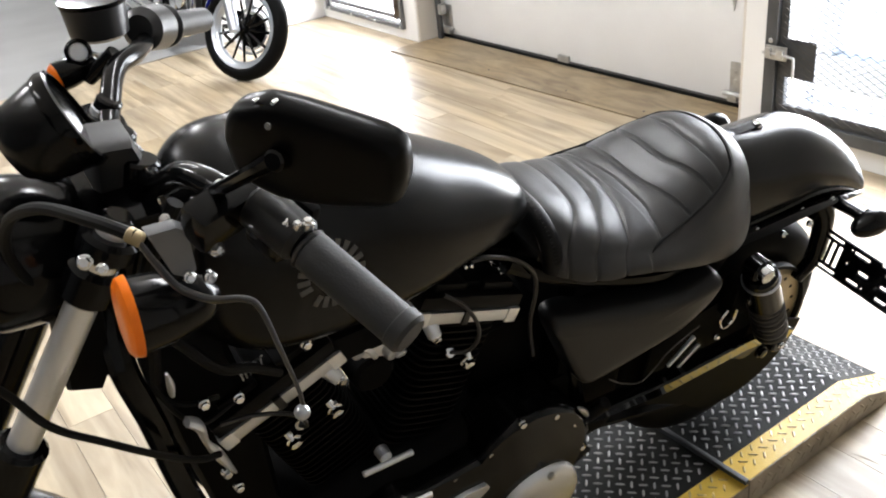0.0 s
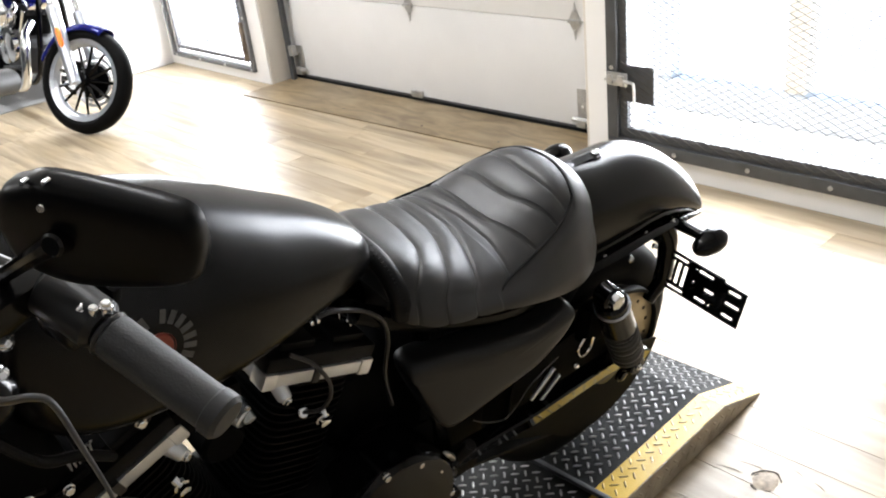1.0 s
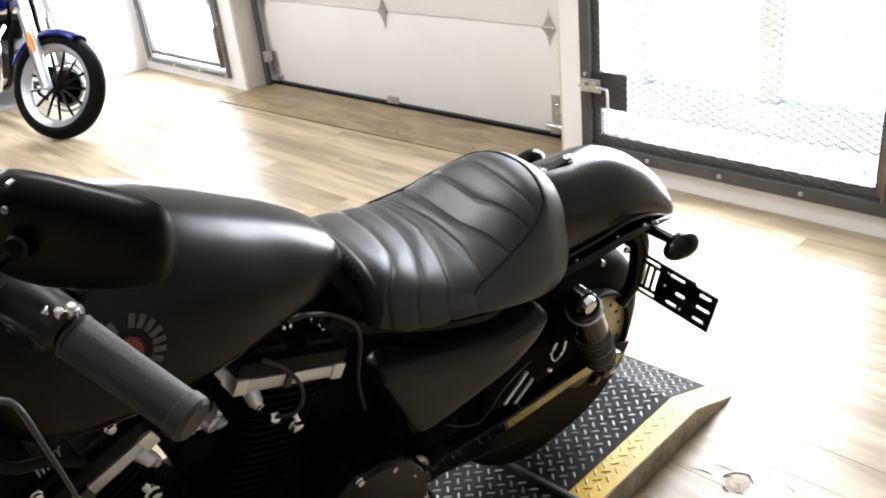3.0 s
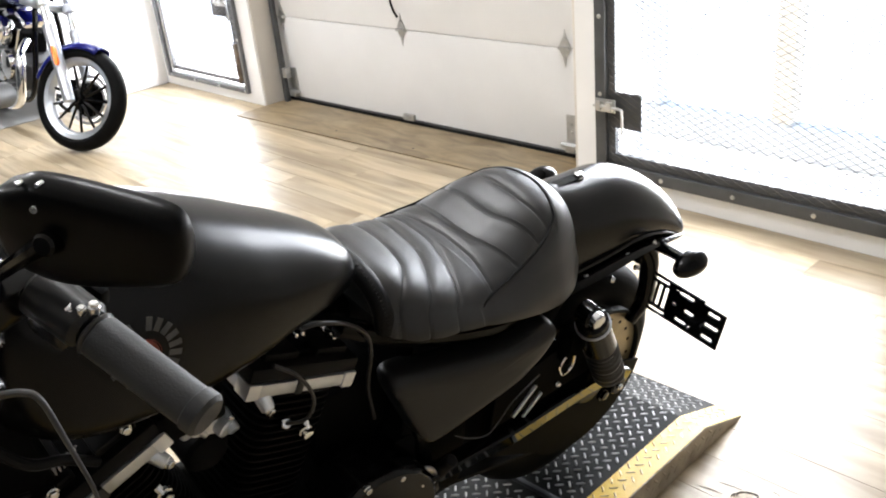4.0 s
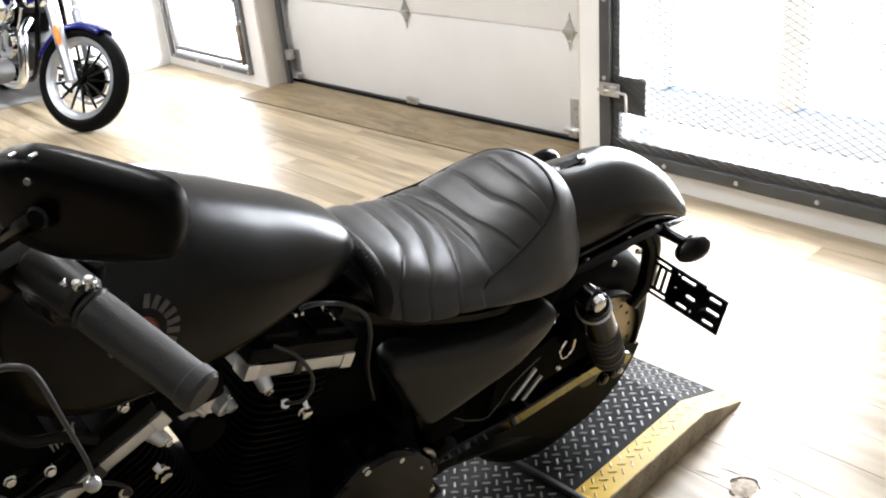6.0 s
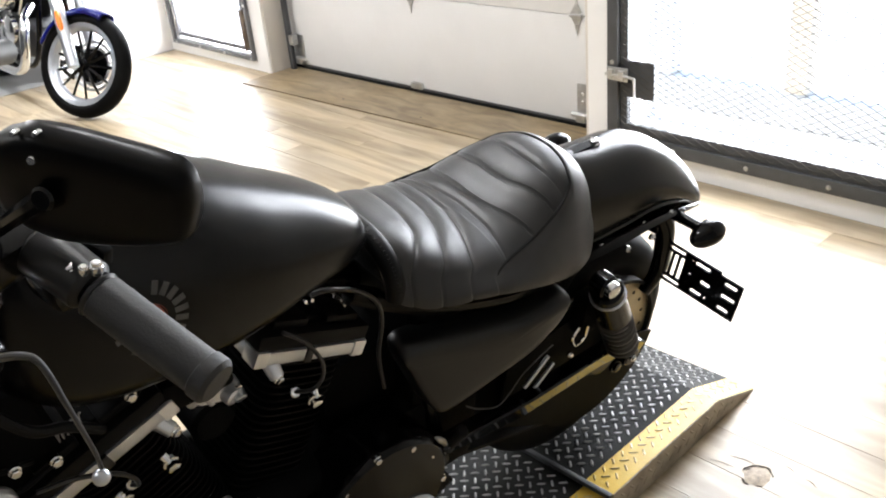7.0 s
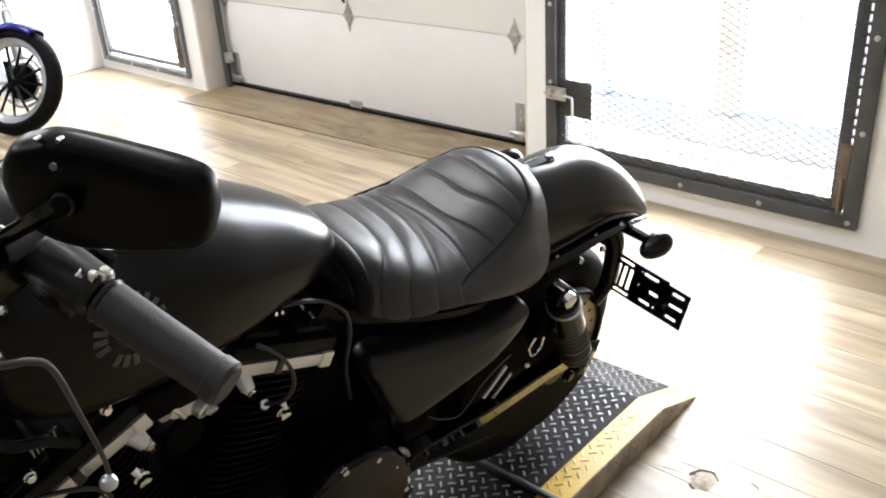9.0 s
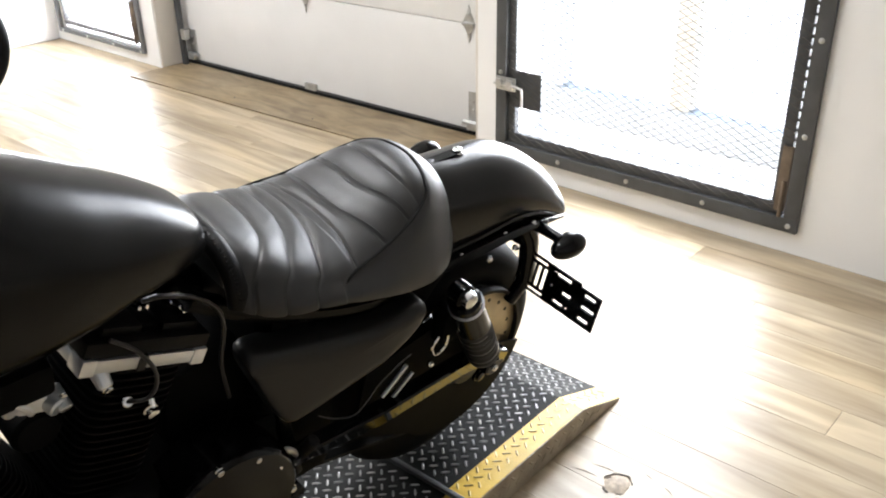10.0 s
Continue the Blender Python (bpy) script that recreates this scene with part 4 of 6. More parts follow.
    bridge(bm, [cover_ring(0.060, 0.002, 0.05), cover_ring(0.046, 0.0, 0.002), cover_ring(0.028, 0.0, 0.0), cover_ring(0.018, 0.0018, 0.0), cover_ring(0.010, 0.0052, 0.001), cover_ring(0.005, 0.0095, 0.004), cover_ring(0.0018, 0.014, 0.009), cover_ring(0.0, 0.019, 0.018), cover_ring(-0.0015, 0.020, 0.08), cover_ring(-0.0025, 0.016, 0.3), cover_ring(-0.0032, 0.008, 0.65), cover_ring(-0.0035, 0.0, 0.97)])
    part("side_cover", bm, COVER, t, "satin black moulded side cover with a sloping shoulder", smooth=60)
    part("cover_right", slab(outline, 0.03, "XZ", -0.15), DENIM, t)
    part("battery_box", box((0.26, -0.08, 0.47), (0.52, 0.08, 0.70), 0.02), CRINKLE, t, "black oil tank and battery box")

    # frame
    tube = 0.017
    part("backbone_tube", pipe([(1.13, 0, 0.93), (0.95, 0, 0.84), (0.70, 0, 0.82), (0.55, 0, 0.76)], 0.024), GLOSS, t)
    for s in (1, -1):
        part("frame_downtube", pipe([(1.190, 0.030 * s, 0.965), (1.200, 0.075 * s, 0.90), (1.187, 0.090 * s, 0.81), (1.166, 0.10 * s, 0.64), (1.11, 0.108 * s, 0.42), (1.03, 0.11 * s, 0.28), (0.88, 0.11 * s, 0.24), (0.60, 0.11 * s, 0.24), (0.45, 0.11 * s, 0.30)], tube), GLOSS, t, "gloss black frame tube")
        part("frame_rail", pipe([(0.64, 0.06 * s, 0.80), (0.52, 0.085 * s, 0.735), (0.36, 0.10 * s, 0.68), (0.20, 0.095 * s, 0.655)], tube), GLOSS, t)
        part("frame_upright", pipe([(0.51, 0.060 * s, 0.72), (0.49, 0.065 * s, 0.55), (0.46, 0.10 * s, 0.34)], tube), GLOSS, t)
    part("breather_hose", pipe([(0.72, 0.085, 0.855), (0.691, 0.09, 0.853), (0.644, 0.09, 0.827), (0.610, 0.09, 0.789), (0.600, 0.09, 0.745), (0.604, 0.09, 0.679), (0.590, 0.09, 0.60)], 0.0036, 8), HOUSING, t, "thin black hose")
    part("brake_line", pipe([(0.43, 0.12, 0.478), (0.395, 0.12, 0.448), (0.346, 0.12, 0.423), (0.315, 0.12, 0.440), (0.288, 0.12, 0.470), (0.245, 0.12, 0.492), (0.215, 0.12, 0.503)], 0.0013, 8), LEVER, t, "thin grey brake line")

    # engine
    v_at = Vector((0.86, 0, 0.36))
    part("crankcase", loft([(0.46, 0.40, 0.07, 0.07, 0.09, 4), (0.52, 0.40, 0.10, 0.06, 0.13, 4), (0.68, 0.40, 0.12, 0.09, 0.14, 4), (0.74, 0.40, 0.12, 0.11, 0.14, 4), (0.92, 0.40, 0.12, 0.12, 0.14, 4), (1.02, 0.38, 0.09, 0.09, 0.11, 4), (1.05, 0.37, 0.04, 0.04, 0.05, 3)], 28, 4), CRINKLE, t, "black wrinkle-finish crankcase", smooth=45)
    pts = []
    for a in np.linspace(math.radians(40), math.radians(275), 22):
        pts.append((0.625 + 0.136 * math.cos(a), 0.392 + 0.136 * math.sin(a)))
    for a in np.linspace(math.radians(-85), math.radians(112), 16):
        pts.append((0.875 + 0.102 * math.cos(a), 0.385 + 0.102 * math.sin(a)))
    bm = bmesh.new()
    bridge(bm, [[Vector((0.70 + (x - 0.70) * f, v, 0.40 + (z - 0.40) * f)) for x, z in pts] for f, v in ((1, 0.06), (1, 0.135), (0.985, 0.146), (0.95, 0.153), (0.5, 0.158), (0.05, 0.158))])
    prim = part("primary_cover", bm, GLOSS, t, "gloss black primary cover", smooth=40)
    for x, z in ((0.576, 0.503), (0.646, 0.524), (0.707, 0.488), (0.777, 0.470), (0.87, 0.482), (0.533, 0.452), (0.50, 0.37), (0.945, 0.450), (0.965, 0.38)):
        part("cover_bolt", bolt((x, 0.146, z - 0.004), (0, 1, 0), 0.0065, 0.007), CHROME, prim, "chrome cover bolt")
    part("derby_cover", lathe([(0.0, 0.176), (0.05, 0.175), (0.078, 0.172), (0.089, 0.166), (0.093, 0.158), (0.093, 0.150)], (0.601, 0, 0.287), 48, axis="Y"), SILVER, prim, "polished oval inspection cover")
    part("derby_bolt", bolt((0.586, 0.172, 0.366), (0, 1, 0), 0.006, 0.004), ZINC, prim, "bright cover screw")
    part("trim_plate", slab([(0.714, 0.418), (0.722, 0.431), (0.760, 0.434), (0.860, 0.418), (0.868, 0.404), (0.855, 0.392), (0.735, 0.401)], 0.010, "XZ", 0.156, 0.003), SILVER, prim, "polished trim plate")
    part("stator_cover", lathe([(0.0, 0.172), (0.05, 0.171), (0.07, 0.165), (0.078, 0.150)], (0.875, 0, 0.385), 40, axis="Y"), GLOSS, prim)
    for sx, name in ((1, "front_cylinder"), (-1, "rear_cylinder")):
        d = Vector((math.sin(radians(22.5)) * sx, 0, math.cos(radians(22.5))))
        fwd = Vector((math.cos(radians(22.5)), 0, -math.sin(radians(22.5)) * sx))
        fin_stack(v_at + d * 0.12, d, 0, 22, FINS, t, name, pitch=0.0130)
        slide, lug_x, studs, end_x = (0.0, -0.075, (-0.042, 0.030), -0.088) if sx > 0 else (0.018, 0.055, (-0.044,), -0.086)
        m = Matrix.Translation(v_at + d * 0.459 + fwd * slide) @ Matrix((fwd, (0, 1, 0), d)).transposed().to_4x4()
        rocker = part("rocker_box", moved(box((-0.097, -0.066, -0.0375), (0.097, 0.0835, -0.012), 0.005), m), ENAMEL, t, "satin black rocker box")
        part("rocker_band", moved(box((-0.0965, -0.071, -0.059), (0.0965, 0.086, -0.038), 0.003), m), SILVER, rocker, "machined aluminium rocker band")
        part("band_end", moved(box((end_x - 0.011, 0.055, -0.062), (end_x + 0.011, 0.0885, -0.035), 0.003), m), SATIN, rocker, "bright end block of the band")
        part("band_end", moved(box((-end_x - 0.010, 0.055, -0.0615), (-end_x + 0.012, 0.0875, -0.0355), 0.003), m), SATIN, rocker, "bright end block of the band")
        part("band_clip", moved(box((0.000, 0.07, -0.0605), (0.013, 0.0885, -0.0365), 0.002), m), HOUSING, rocker, "black clip over the band")
        for x0, x1 in ((-0.080, -0.02), (0.012, 0.072)):
            part("rocker_lid", moved(box((x0, -0.056, -0.012), (x1, 0.070, 0.002), 0.005), m), ENAMEL, rocker)
        part("rocker_step", moved(box((-0.07, -0.05, -0.012), (0.065, 0.058, -0.003), 0.003), m), CRINKLE, rocker)
        part("band_lug", moved(rod((lug_x + 0.010, 0.066, -0.056), (lug_x, 0.092, -0.078), 0.0135, 0.0105, 18), m), SATIN, rocker, "cast aluminium lug below the band")
        part("lug_bolt", moved(bolt((lug_x - 0.001, 0.093, -0.079), (-0.2, 1, -0.2), 0.0065, 0.006), m), CHROME, rocker, "chrome bolt")
        part("spark_plug", moved(rod((-0.002, 0.060, -0.130), (0.008, 0.088, -0.112), 0.0095, 0.0085, 14), m), CHROME, rocker, "bright spark plug nut")
        for x in studs:
            stud = rod((x + 0.001, 0.070, -0.128), (x, 0.080, -0.138), 0.0065, n=10)
            part("head_bolt", moved(bolt((x, 0.078, -0.142), (0, 1, -0.1), 0.0095, 0.012, stud), m), CHROME, rocker, "chrome head bolt")
        lead = [(0.008, 0.088, -0.112), (-0.002, 0.108, -0.094), (-0.005, 0.114, -0.068), (0.007, 0.112, -0.040), (0.040, 0.104, -0.012), (0.078, 0.096, 0.003)]
        part("plug_lead", pipe([m @ Vector((x, y, z)) for x, y, z in lead], 0.0032, 8), HOUSING, t, "black ignition lead")
    # Added black box that blocks the yellow platform edge behind the gap.
    part("gap_block_low", box((0.36, -0.085, 0.27), (0.545, 0.085, 0.50), 0.02), CRINKLE, t, "black box added to keep the gap behind the cover dark")
    # Another added black box, filling the open gap above the crankcase.
    part("gap_block_high", box((0.50, -0.09, 0.45), (0.665, 0.03, 0.625), 0.02), CRINKLE, t, "black box added to darken the gap under the seat")
    part("air_cleaner", lathe([(0.0, -0.205), (0.06, -0.203), (0.088, -0.195), (0.098, -0.175), (0.098, -0.09), (0.07, -0.06)], (0.77, 0, 0.61), 36, axis="Y"), CRINKLE, t, "round black air cleaner")
    part("intake", rod((0.86, -0.06, 0.665), (0.86, 0.05, 0.665), 0.035, n=24), CRINKLE, t)
    mount = slab([(0.912, 0.776), (0.902, 0.745), (0.884, 0.726), (0.842, 0.712), (0.836, 0.728), (0.850, 0.746), (0.872, 0.756), (0.888, 0.775)], 0.032, "XZ", 0.032, 0.006)
    rod((0.846, 0.05, 0.728), (0.838, 0.074, 0.722), 0.014, n=18, bm=mount)
    rod((0.900, 0.05, 0.752), (0.893, 0.072, 0.748), 0.012, n=18, bm=mount)
    part("engine_mount", mount, SATIN, t, "cast aluminium top engine mount")
    lug = part("mount_lug", rod((0.832, 0.045, 0.735), (0.830, 0.078, 0.718), 0.0095, n=14), SILVER, t, "bright knurled adjuster")
    part("lug_ring", rod((0.8312, 0.060, 0.7275), (0.8306, 0.066, 0.7243), 0.0115, n=14), CHROME, lug)
    # throttle linkage and fuel rail between the rocker boxes
    link = part("throttle_linkage", pipe([(0.918, 0.068, 0.803), (0.900, 0.074, 0.800), (0.888, 0.074, 0.792), (0.876, 0.072, 0.800), (0.866, 0.070, 0.778), (0.884, 0.072, 0.774), (0.912, 0.070, 0.778)], 0.0042, 8, 5), CHROME, t, "bright bent throttle linkage")
    part("linkage_arm", slab([(0.892, 0.806), (0.878, 0.806), (0.872, 0.782), (0.880, 0.762), (0.890, 0.768)], 0.004, "XZ", 0.072), SILVER, link)
    part("linkage_screw", bolt((0.882, 0.076, 0.785), (0, 1, 0), 0.005, 0.005), CHROME, link)
    part("fuel_rail", pipe([(0.90, 0.075, 0.772), (0.885, 0.082, 0.760), (0.875, 0.08, 0.742)], 0.005, 8, 4), SATIN, link)
    part("ignition_coil", box((0.84, 0.03, 0.76), (0.94, 0.085, 0.81), 0.01), CRINKLE, t)
    for x, y, z in ((0.665, 0.05, 0.797), (0.652, 0.05, 0.783), (0.647, 0.05, 0.772), (0.640, 0.05, 0.750), (0.702, 0.05, 0.808), (0.714, 0.052, 0.812)):
        part("fuel_fitting", rod((x, y - 0.012, z), (x - 0.006, y + 0.004, z + 0.003), 0.0034, n=10), CHROME, t, "small bright fitting")
    coil = [(1.071 - k * 0.00107, 0.09 + 0.0060 * math.sin(k * 1.25), 0.819 + 0.0060 * math.cos(k * 1.25) + k * 0.0005) for k in range(31)]
    part("coil_spring", pipe(coil, 0.0011, 6, 3), ZINC, t, "small bright return spring")
    part("electrical_cover", slab([(1.175, 0.875), (1.160, 0.72), (1.125, 0.50), (1.03, 0.48), (1.045, 0.72), (1.075, 0.87)], 0.10, "XZ", -0.04, 0.012), CRINKLE, t, "black electrical cover behind the front frame tubes")
    part("horn", slab([(1.250, 0.995), (1.200, 0.985), (1.205, 0.90), (1.226, 0.862), (1.262, 0.878)], 0.05, "XZ", 0.02, 0.010), CRINKLE, t, "black horn behind the fork")
    for k in range(2):
        z0 = 0.90 - 0.02 * k
        part("wire_loom", pipe([(1.19 - 0.01 * k, 0.05 + 0.012 * k, z0 + 0.07), (1.185 - 0.012 * k, 0.075 + 0.008 * k, z0 - 0.03), (1.15 - 0.015 * k, 0.085 + 0.006 * k, z0 - 0.09 - 0.02 * k), (1.10 - 0.02 * k, 0.08, z0 - 0.11)], 0.0036, 8), SEAL, t, "black wiring loom")
    part("shift_lever", pipe([(0.90, 0.175, 0.50), (0.88, 0.18, 0.515), (0.84, 0.18, 0.512)], 0.006, 8), CHROME, t, "chrome shift linkage")
    part("shift_rod", rod((0.937, 0.150, 0.594), (0.855, 0.150, 0.591), 0.0048), SILVER, t, "bright shift rod")
    part("shift_knob", lathe([(0.0, 0.142), (0.006, 0.141), (0.010, 0.136), (0.011, 0.118)], (0.892, 0, 0.586), 18, axis="Y"), SILVER, t, "bright shift shaft end")
    # Pale bright strip of varying width beside the frame tube.
    pts2 = [(1.149, 0.10, 0.792), (1.136, 0.10, 0.776), (1.131, 0.10, 0.740), (1.119, 0.10, 0.706), (1.103, 0.10, 0.660)]
    part("bright_strip", pipe(pts2, [0.009, 0.0115, 0.007, 0.012, 0.004], 12, flat=0.6), SATIN, t, "bright pale strip along the frame tube")
    for x, z in ((1.112, 0.652), (1.100, 0.612), (1.078, 0.786), (1.122, 0.80), (0.980, 0.832)):
        part("frame_bolt", bolt((x, 0.09, z), (0, 1, 0), 0.0062, 0.007), CHROME, t, "chrome bolt")

    # Short pale bright shape above the strip.
    part("bright_tab", pipe([(1.158, 0.10, 0.884), (1.157, 0.102, 0.868), (1.158, 0.10, 0.850)], [0.004, 0.009, 0.0075], 10, 5, flat=0.5), SATIN, t, "bright pale tab by the wiring")
    ring = [(0.527, 0.13, 0.452), (0.508, 0.132, 0.456), (0.490, 0.132, 0.440), (0.480, 0.13, 0.410), (0.497, 0.13, 0.405)]
    part("case_bracket", pipe(ring, 0.0055, 8, 5), ZINC, t, "bright bracket ring behind the cover")
    part("case_tab", slab([(0.503, 0.390), (0.481, 0.354), (0.496, 0.357)], 0.004, "XZ", 0.128), ZINC, t)
    # foot peg and stand
    part("foot_peg", rod((0.475, 0.12, 0.40), (0.462, 0.150, 0.465), 0.012, n=16), SEAL, t, "black rubber foot peg, folded up")
    part("side_stand", pipe([(0.78, 0.12, 0.24), (0.72, 0.19, 0.12), (0.70, 0.235, 0.066)], 0.014, 10), GLOSS, t, "black side stand, folded out")

    # fork and front wheel
    for s in (1, -1):
        top, low = Vector((1.148 + 0.028 * s, 0.112 * s, 1.110)), Vector((1.574 + 0.028 * s, 0.107 * s - 0.07, 0.36))
        d = (low - top).normalized()
        leg = part("fork_tube", rod(top - d * 0.01, top + d * 0.50, 0.0172, n=20), SATIN, t, "satin bright fork tube")
        part("fork_cap", rod(top - d * 0.022, top - d * 0.005, 0.016, n=12), GLOSS, leg)
        part("fork_slider", rod(top + d * 0.300, top + d * 0.86, 0.030, 0.030, 24), GLOSS, leg, "black fork slider")
        part("upper_clamp", rod(top + d * 0.0, top + d * 0.028, 0.030, n=24), GLOSS, leg)
        part("lower_clamp", rod(top + d * 0.040, top + d * 0.084, 0.029, n=24), GLOSS, leg)
        part("clamp_ring", rod(top + d * 0.026, top + d * 0.046, 0.0215, n=20), CHROME, leg, "chrome clamp collar")
    part("triple_clamp", box((1.12, -0.11, 1.085), (1.19, 0.11, 1.115), 0.01, m=Matrix.Translation((0, 0, 0))), GLOSS, t, "black triple clamp")
    part("steering_head", rod((1.135, 0, 1.02), (1.19, 0, 0.90), 0.035, n=20), GLOSS, t)
    fw = tyre(0.33, 0.105, "front_tyre", t, (0, 0, 0), "black front tyre")
    fw.matrix_basis = pose(1.60, -0.07, 0.345, 0, 0, -10)
    fr = rim(0.245, 0.07, fw, (0, 0, 0), GLOSS, "black front rim")
    spokes(9, 0.03, 0.215, fr, (0, 0, 0), GLOSS, 0.012, 0.01)
    part("hub", rod((0, -0.06, 0), (0, 0.06, 0), 0.035, n=20), GLOSS, fw)
    bm = bmesh.new()
    rings = []
    for a in np.linspace(math.radians(20), math.radians(168), 24):
        ring = []
        for k in range(13):
            b = (k / 12 - 0.5) * math.pi
            r = 0.365 - (1 - abs(math.cos(b)) ** 0.8) * 0.05
            ring.append(Vector((math.cos(a) * r, math.sin(b) * 0.066, math.sin(a) * r)))
        rings.append(ring)
    bridge(bm, rings, closed=False)
    ff = part("front_fender", bm, DENIM, t, "satin black front fender", smooth=60)
    ff.matrix_basis = pose(1.60, -0.07, 0.345, 0, 0, -10)
    so = ff.modifiers.new("thickness", "SOLIDIFY")
    so.thickness, so.offset = 0.003, -1

    # headlight and speedometer
    head = part("headlight", loft([(1.16, 1.03, 0.035, 0.035, 0.035, 2), (1.19, 1.035, 0.065, 0.065, 0.065, 2), (1.24, 1.04, 0.082, 0.082, 0.082, 2), (1.29, 1.045, 0.084, 0.084, 0.084, 2), (1.31, 1.045, 0.080, 0.080, 0.080, 2)], 32, 5), GLOSS, t, "black round headlight shell", smooth=60)
    part("headlight_lens", lathe([(0.0, 1.325), (0.05, 1.32), (0.078, 1.31)], (0, 0, 1.045), 32, axis="X"), MIRROR, head, "clear headlight lens")
    gm = Matrix.Translation((1.178, 0.022, 1.190)) @ pose(0, 0, 0, 0, -66, -6)
    gauge = part("speedometer", moved(lathe([(0.0, -0.065), (0.028, -0.062), (0.044, -0.045), (0.050, -0.01), (0.0515, 0.008), (0.048, 0.010), (0.046, 0.004), (0.0, 0.004)], (0, 0, 0), 36, axis="Z"), gm), DENIM, t, "satin black speedometer housing", smooth=45)
    part("bezel", moved(lathe([(0.0515, -0.004), (0.0535, 0.003), (0.0515, 0.011), (0.047, 0.012), (0.047, 0.006)], (0, 0, 0), 36, axis="Z", closed=True), gm), GLOSS, gauge, "thin black bezel")
    part("gauge_glass", moved(lathe([(0.0, 0.007), (0.045, 0.006)], (0, 0, 0), 32, axis="Z"), gm), GLOSS, gauge)
    part("gauge_bracket", slab([(1.165, 1.17), (1.125, 1.165), (1.098, 1.075), (1.145, 1.062), (1.175, 1.10)], 0.05, "XZ", 0.0, 0.012), HOUSING, t, "dark grey gauge bracket")
    part("bracket_bolt", bolt((1.12, 0.052, 1.085), (0, 1, 0), 0.007, 0.007), CHROME, t)

    # handlebar with its controls
    part("handlebar", pipe([(1.025, 0.432, 1.165), (1.062, 0.333, 1.197), (1.092, 0.262, 1.214), (1.112, 0.185, 1.200), (1.12, 0.09, 1.135), (1.12, 0.0, 1.118), (1.125, -0.07, 1.108), (1.100, -0.14, 1.126), (1.080, -0.178, 1.132), (1.050, -0.215, 1.124), (1.000, -0.295, 1.104), (0.89, -0.425, 1.048)], 0.0127, 14, 7), GLOSS, t, "gloss black handlebar")
    part("riser", rod((1.135, 0.045, 1.08), (1.12, 0.045, 1.14), 0.02, n=16), GLOSS, t)
    part("riser", rod((1.135, -0.045, 1.07), (1.12, -0.045, 1.125), 0.02, n=16), GLOSS, t)
    gi, ge = Vector((1.062, 0.333, 1.197)), Vector((1.026, 0.432, 1.166))
    dg = (ge - gi).normalized()
    grip = part("grip", rod(gi, ge, 0.0182, 0.0176, 24), GRIP, t, "dark grey rubber handlebar grip")
    part("grip_end", rod(ge - dg * 0.014, ge + dg * 0.003, 0.0190, n=24), GRIP, grip, "raised grip flange")
    part("grip_collar", rod(gi - dg * 0.004, gi + dg * 0.002, 0.0192, n=20), HOUSING, grip)
    for off in (Vector((-0.004, 0, 0.021)), Vector((0.010, -0.008, 0.020))):
        part("clamp_bolt", bolt(gi - dg * 0.004 + off, off, 0.0042, 0.005), CHROME, grip, "bright clamp bolt")
    hs = gi - dg * 0.03
    house = rod((0, -0.034, 0.002), (0, 0.024, 0.002), 0.0212, 0.0205, 24, chamfer=0.005)
    mh = Matrix.Translation(hs) @ Vector((0, 1, 0)).rotation_difference(dg).to_matrix().to_4x4()
    sw = part("switch_housing", moved(house, mh), COVER, t, "black left switch housing")
    part("switch_block", moved(box((-0.018, -0.026, -0.026), (0.020, 0.014, -0.002), 0.008), mh), GLOSS, sw)
    part("switch", moved(box((-0.034, -0.012, -0.01), (-0.024, 0.01, 0.01), 0.003), mh), CRINKLE, sw)
    for p in ((0.004, 0.018, 0.0235),):
        part("housing_screw", moved(bolt(p, (0, 0, 1), 0.003, 0.003), mh), CHROME, sw)
    perch = hs - dg * 0.045
    clampb = part("lever_perch", moved(box((-0.018, -0.016, -0.022), (0.058, 0.016, 0.018), 0.008), Matrix.Translation(perch) @ Vector((0, 1, 0)).rotation_difference(dg).to_matrix().to_4x4()), GLOSS, t, "black clutch lever perch")
    part("perch_screw", bolt(perch + Vector((0.02, 0.0, 0.017)), (0, 0, 1), 0.004, 0.004), CHROME, clampb)
    part("perch_screw", bolt((1.124, 0.285, 1.190), (0.3, 0.5, 0.8), 0.0055, 0.005), CHROME, clampb)
    part("clutch_lever", pipe([(1.187, 0.300, 1.238), (1.178, 0.308, 1.214), (1.167, 0.322, 1.194), (1.148, 0.338, 1.186), (1.129, 0.353, 1.190), (1.119, 0.361, 1.182), (1.113, 0.378, 1.149), (1.107, 0.392, 1.112), (1.106, 0.396, 1.096)], [0.0048, 0.0056, 0.0062, 0.0062, 0.0056, 0.0050, 0.0042, 0.0036, 0.0034], 12, 6, flat=0.5), LEVER, t, "grey metal clutch lever with a ball end")
    part("lever_bracket", slab([(1.174, 1.217), (1.150, 1.216), (1.141, 1.208), (1.140, 1.165), (1.149, 1.160), (1.160, 1.168)], 0.012, "XZ", 0.262, 0.004), GREY_STEEL, t, "grey cast lever bracket")
    part("mirror_nut", lathe([(0.0, 0.012), (0.006, 0.011), (0.0095, 0.006), (0.010, -0.006)], (1.121, 0.262, 1.182), 20, axis="Y"), CHROME, t, "domed chrome mirror nut")
    part("perch_screw", bolt((1.150, 0.240, 1.200), (0.3, 0.6, 0.7), 0.0042, 0.005), CHROME, t, "bright screw")
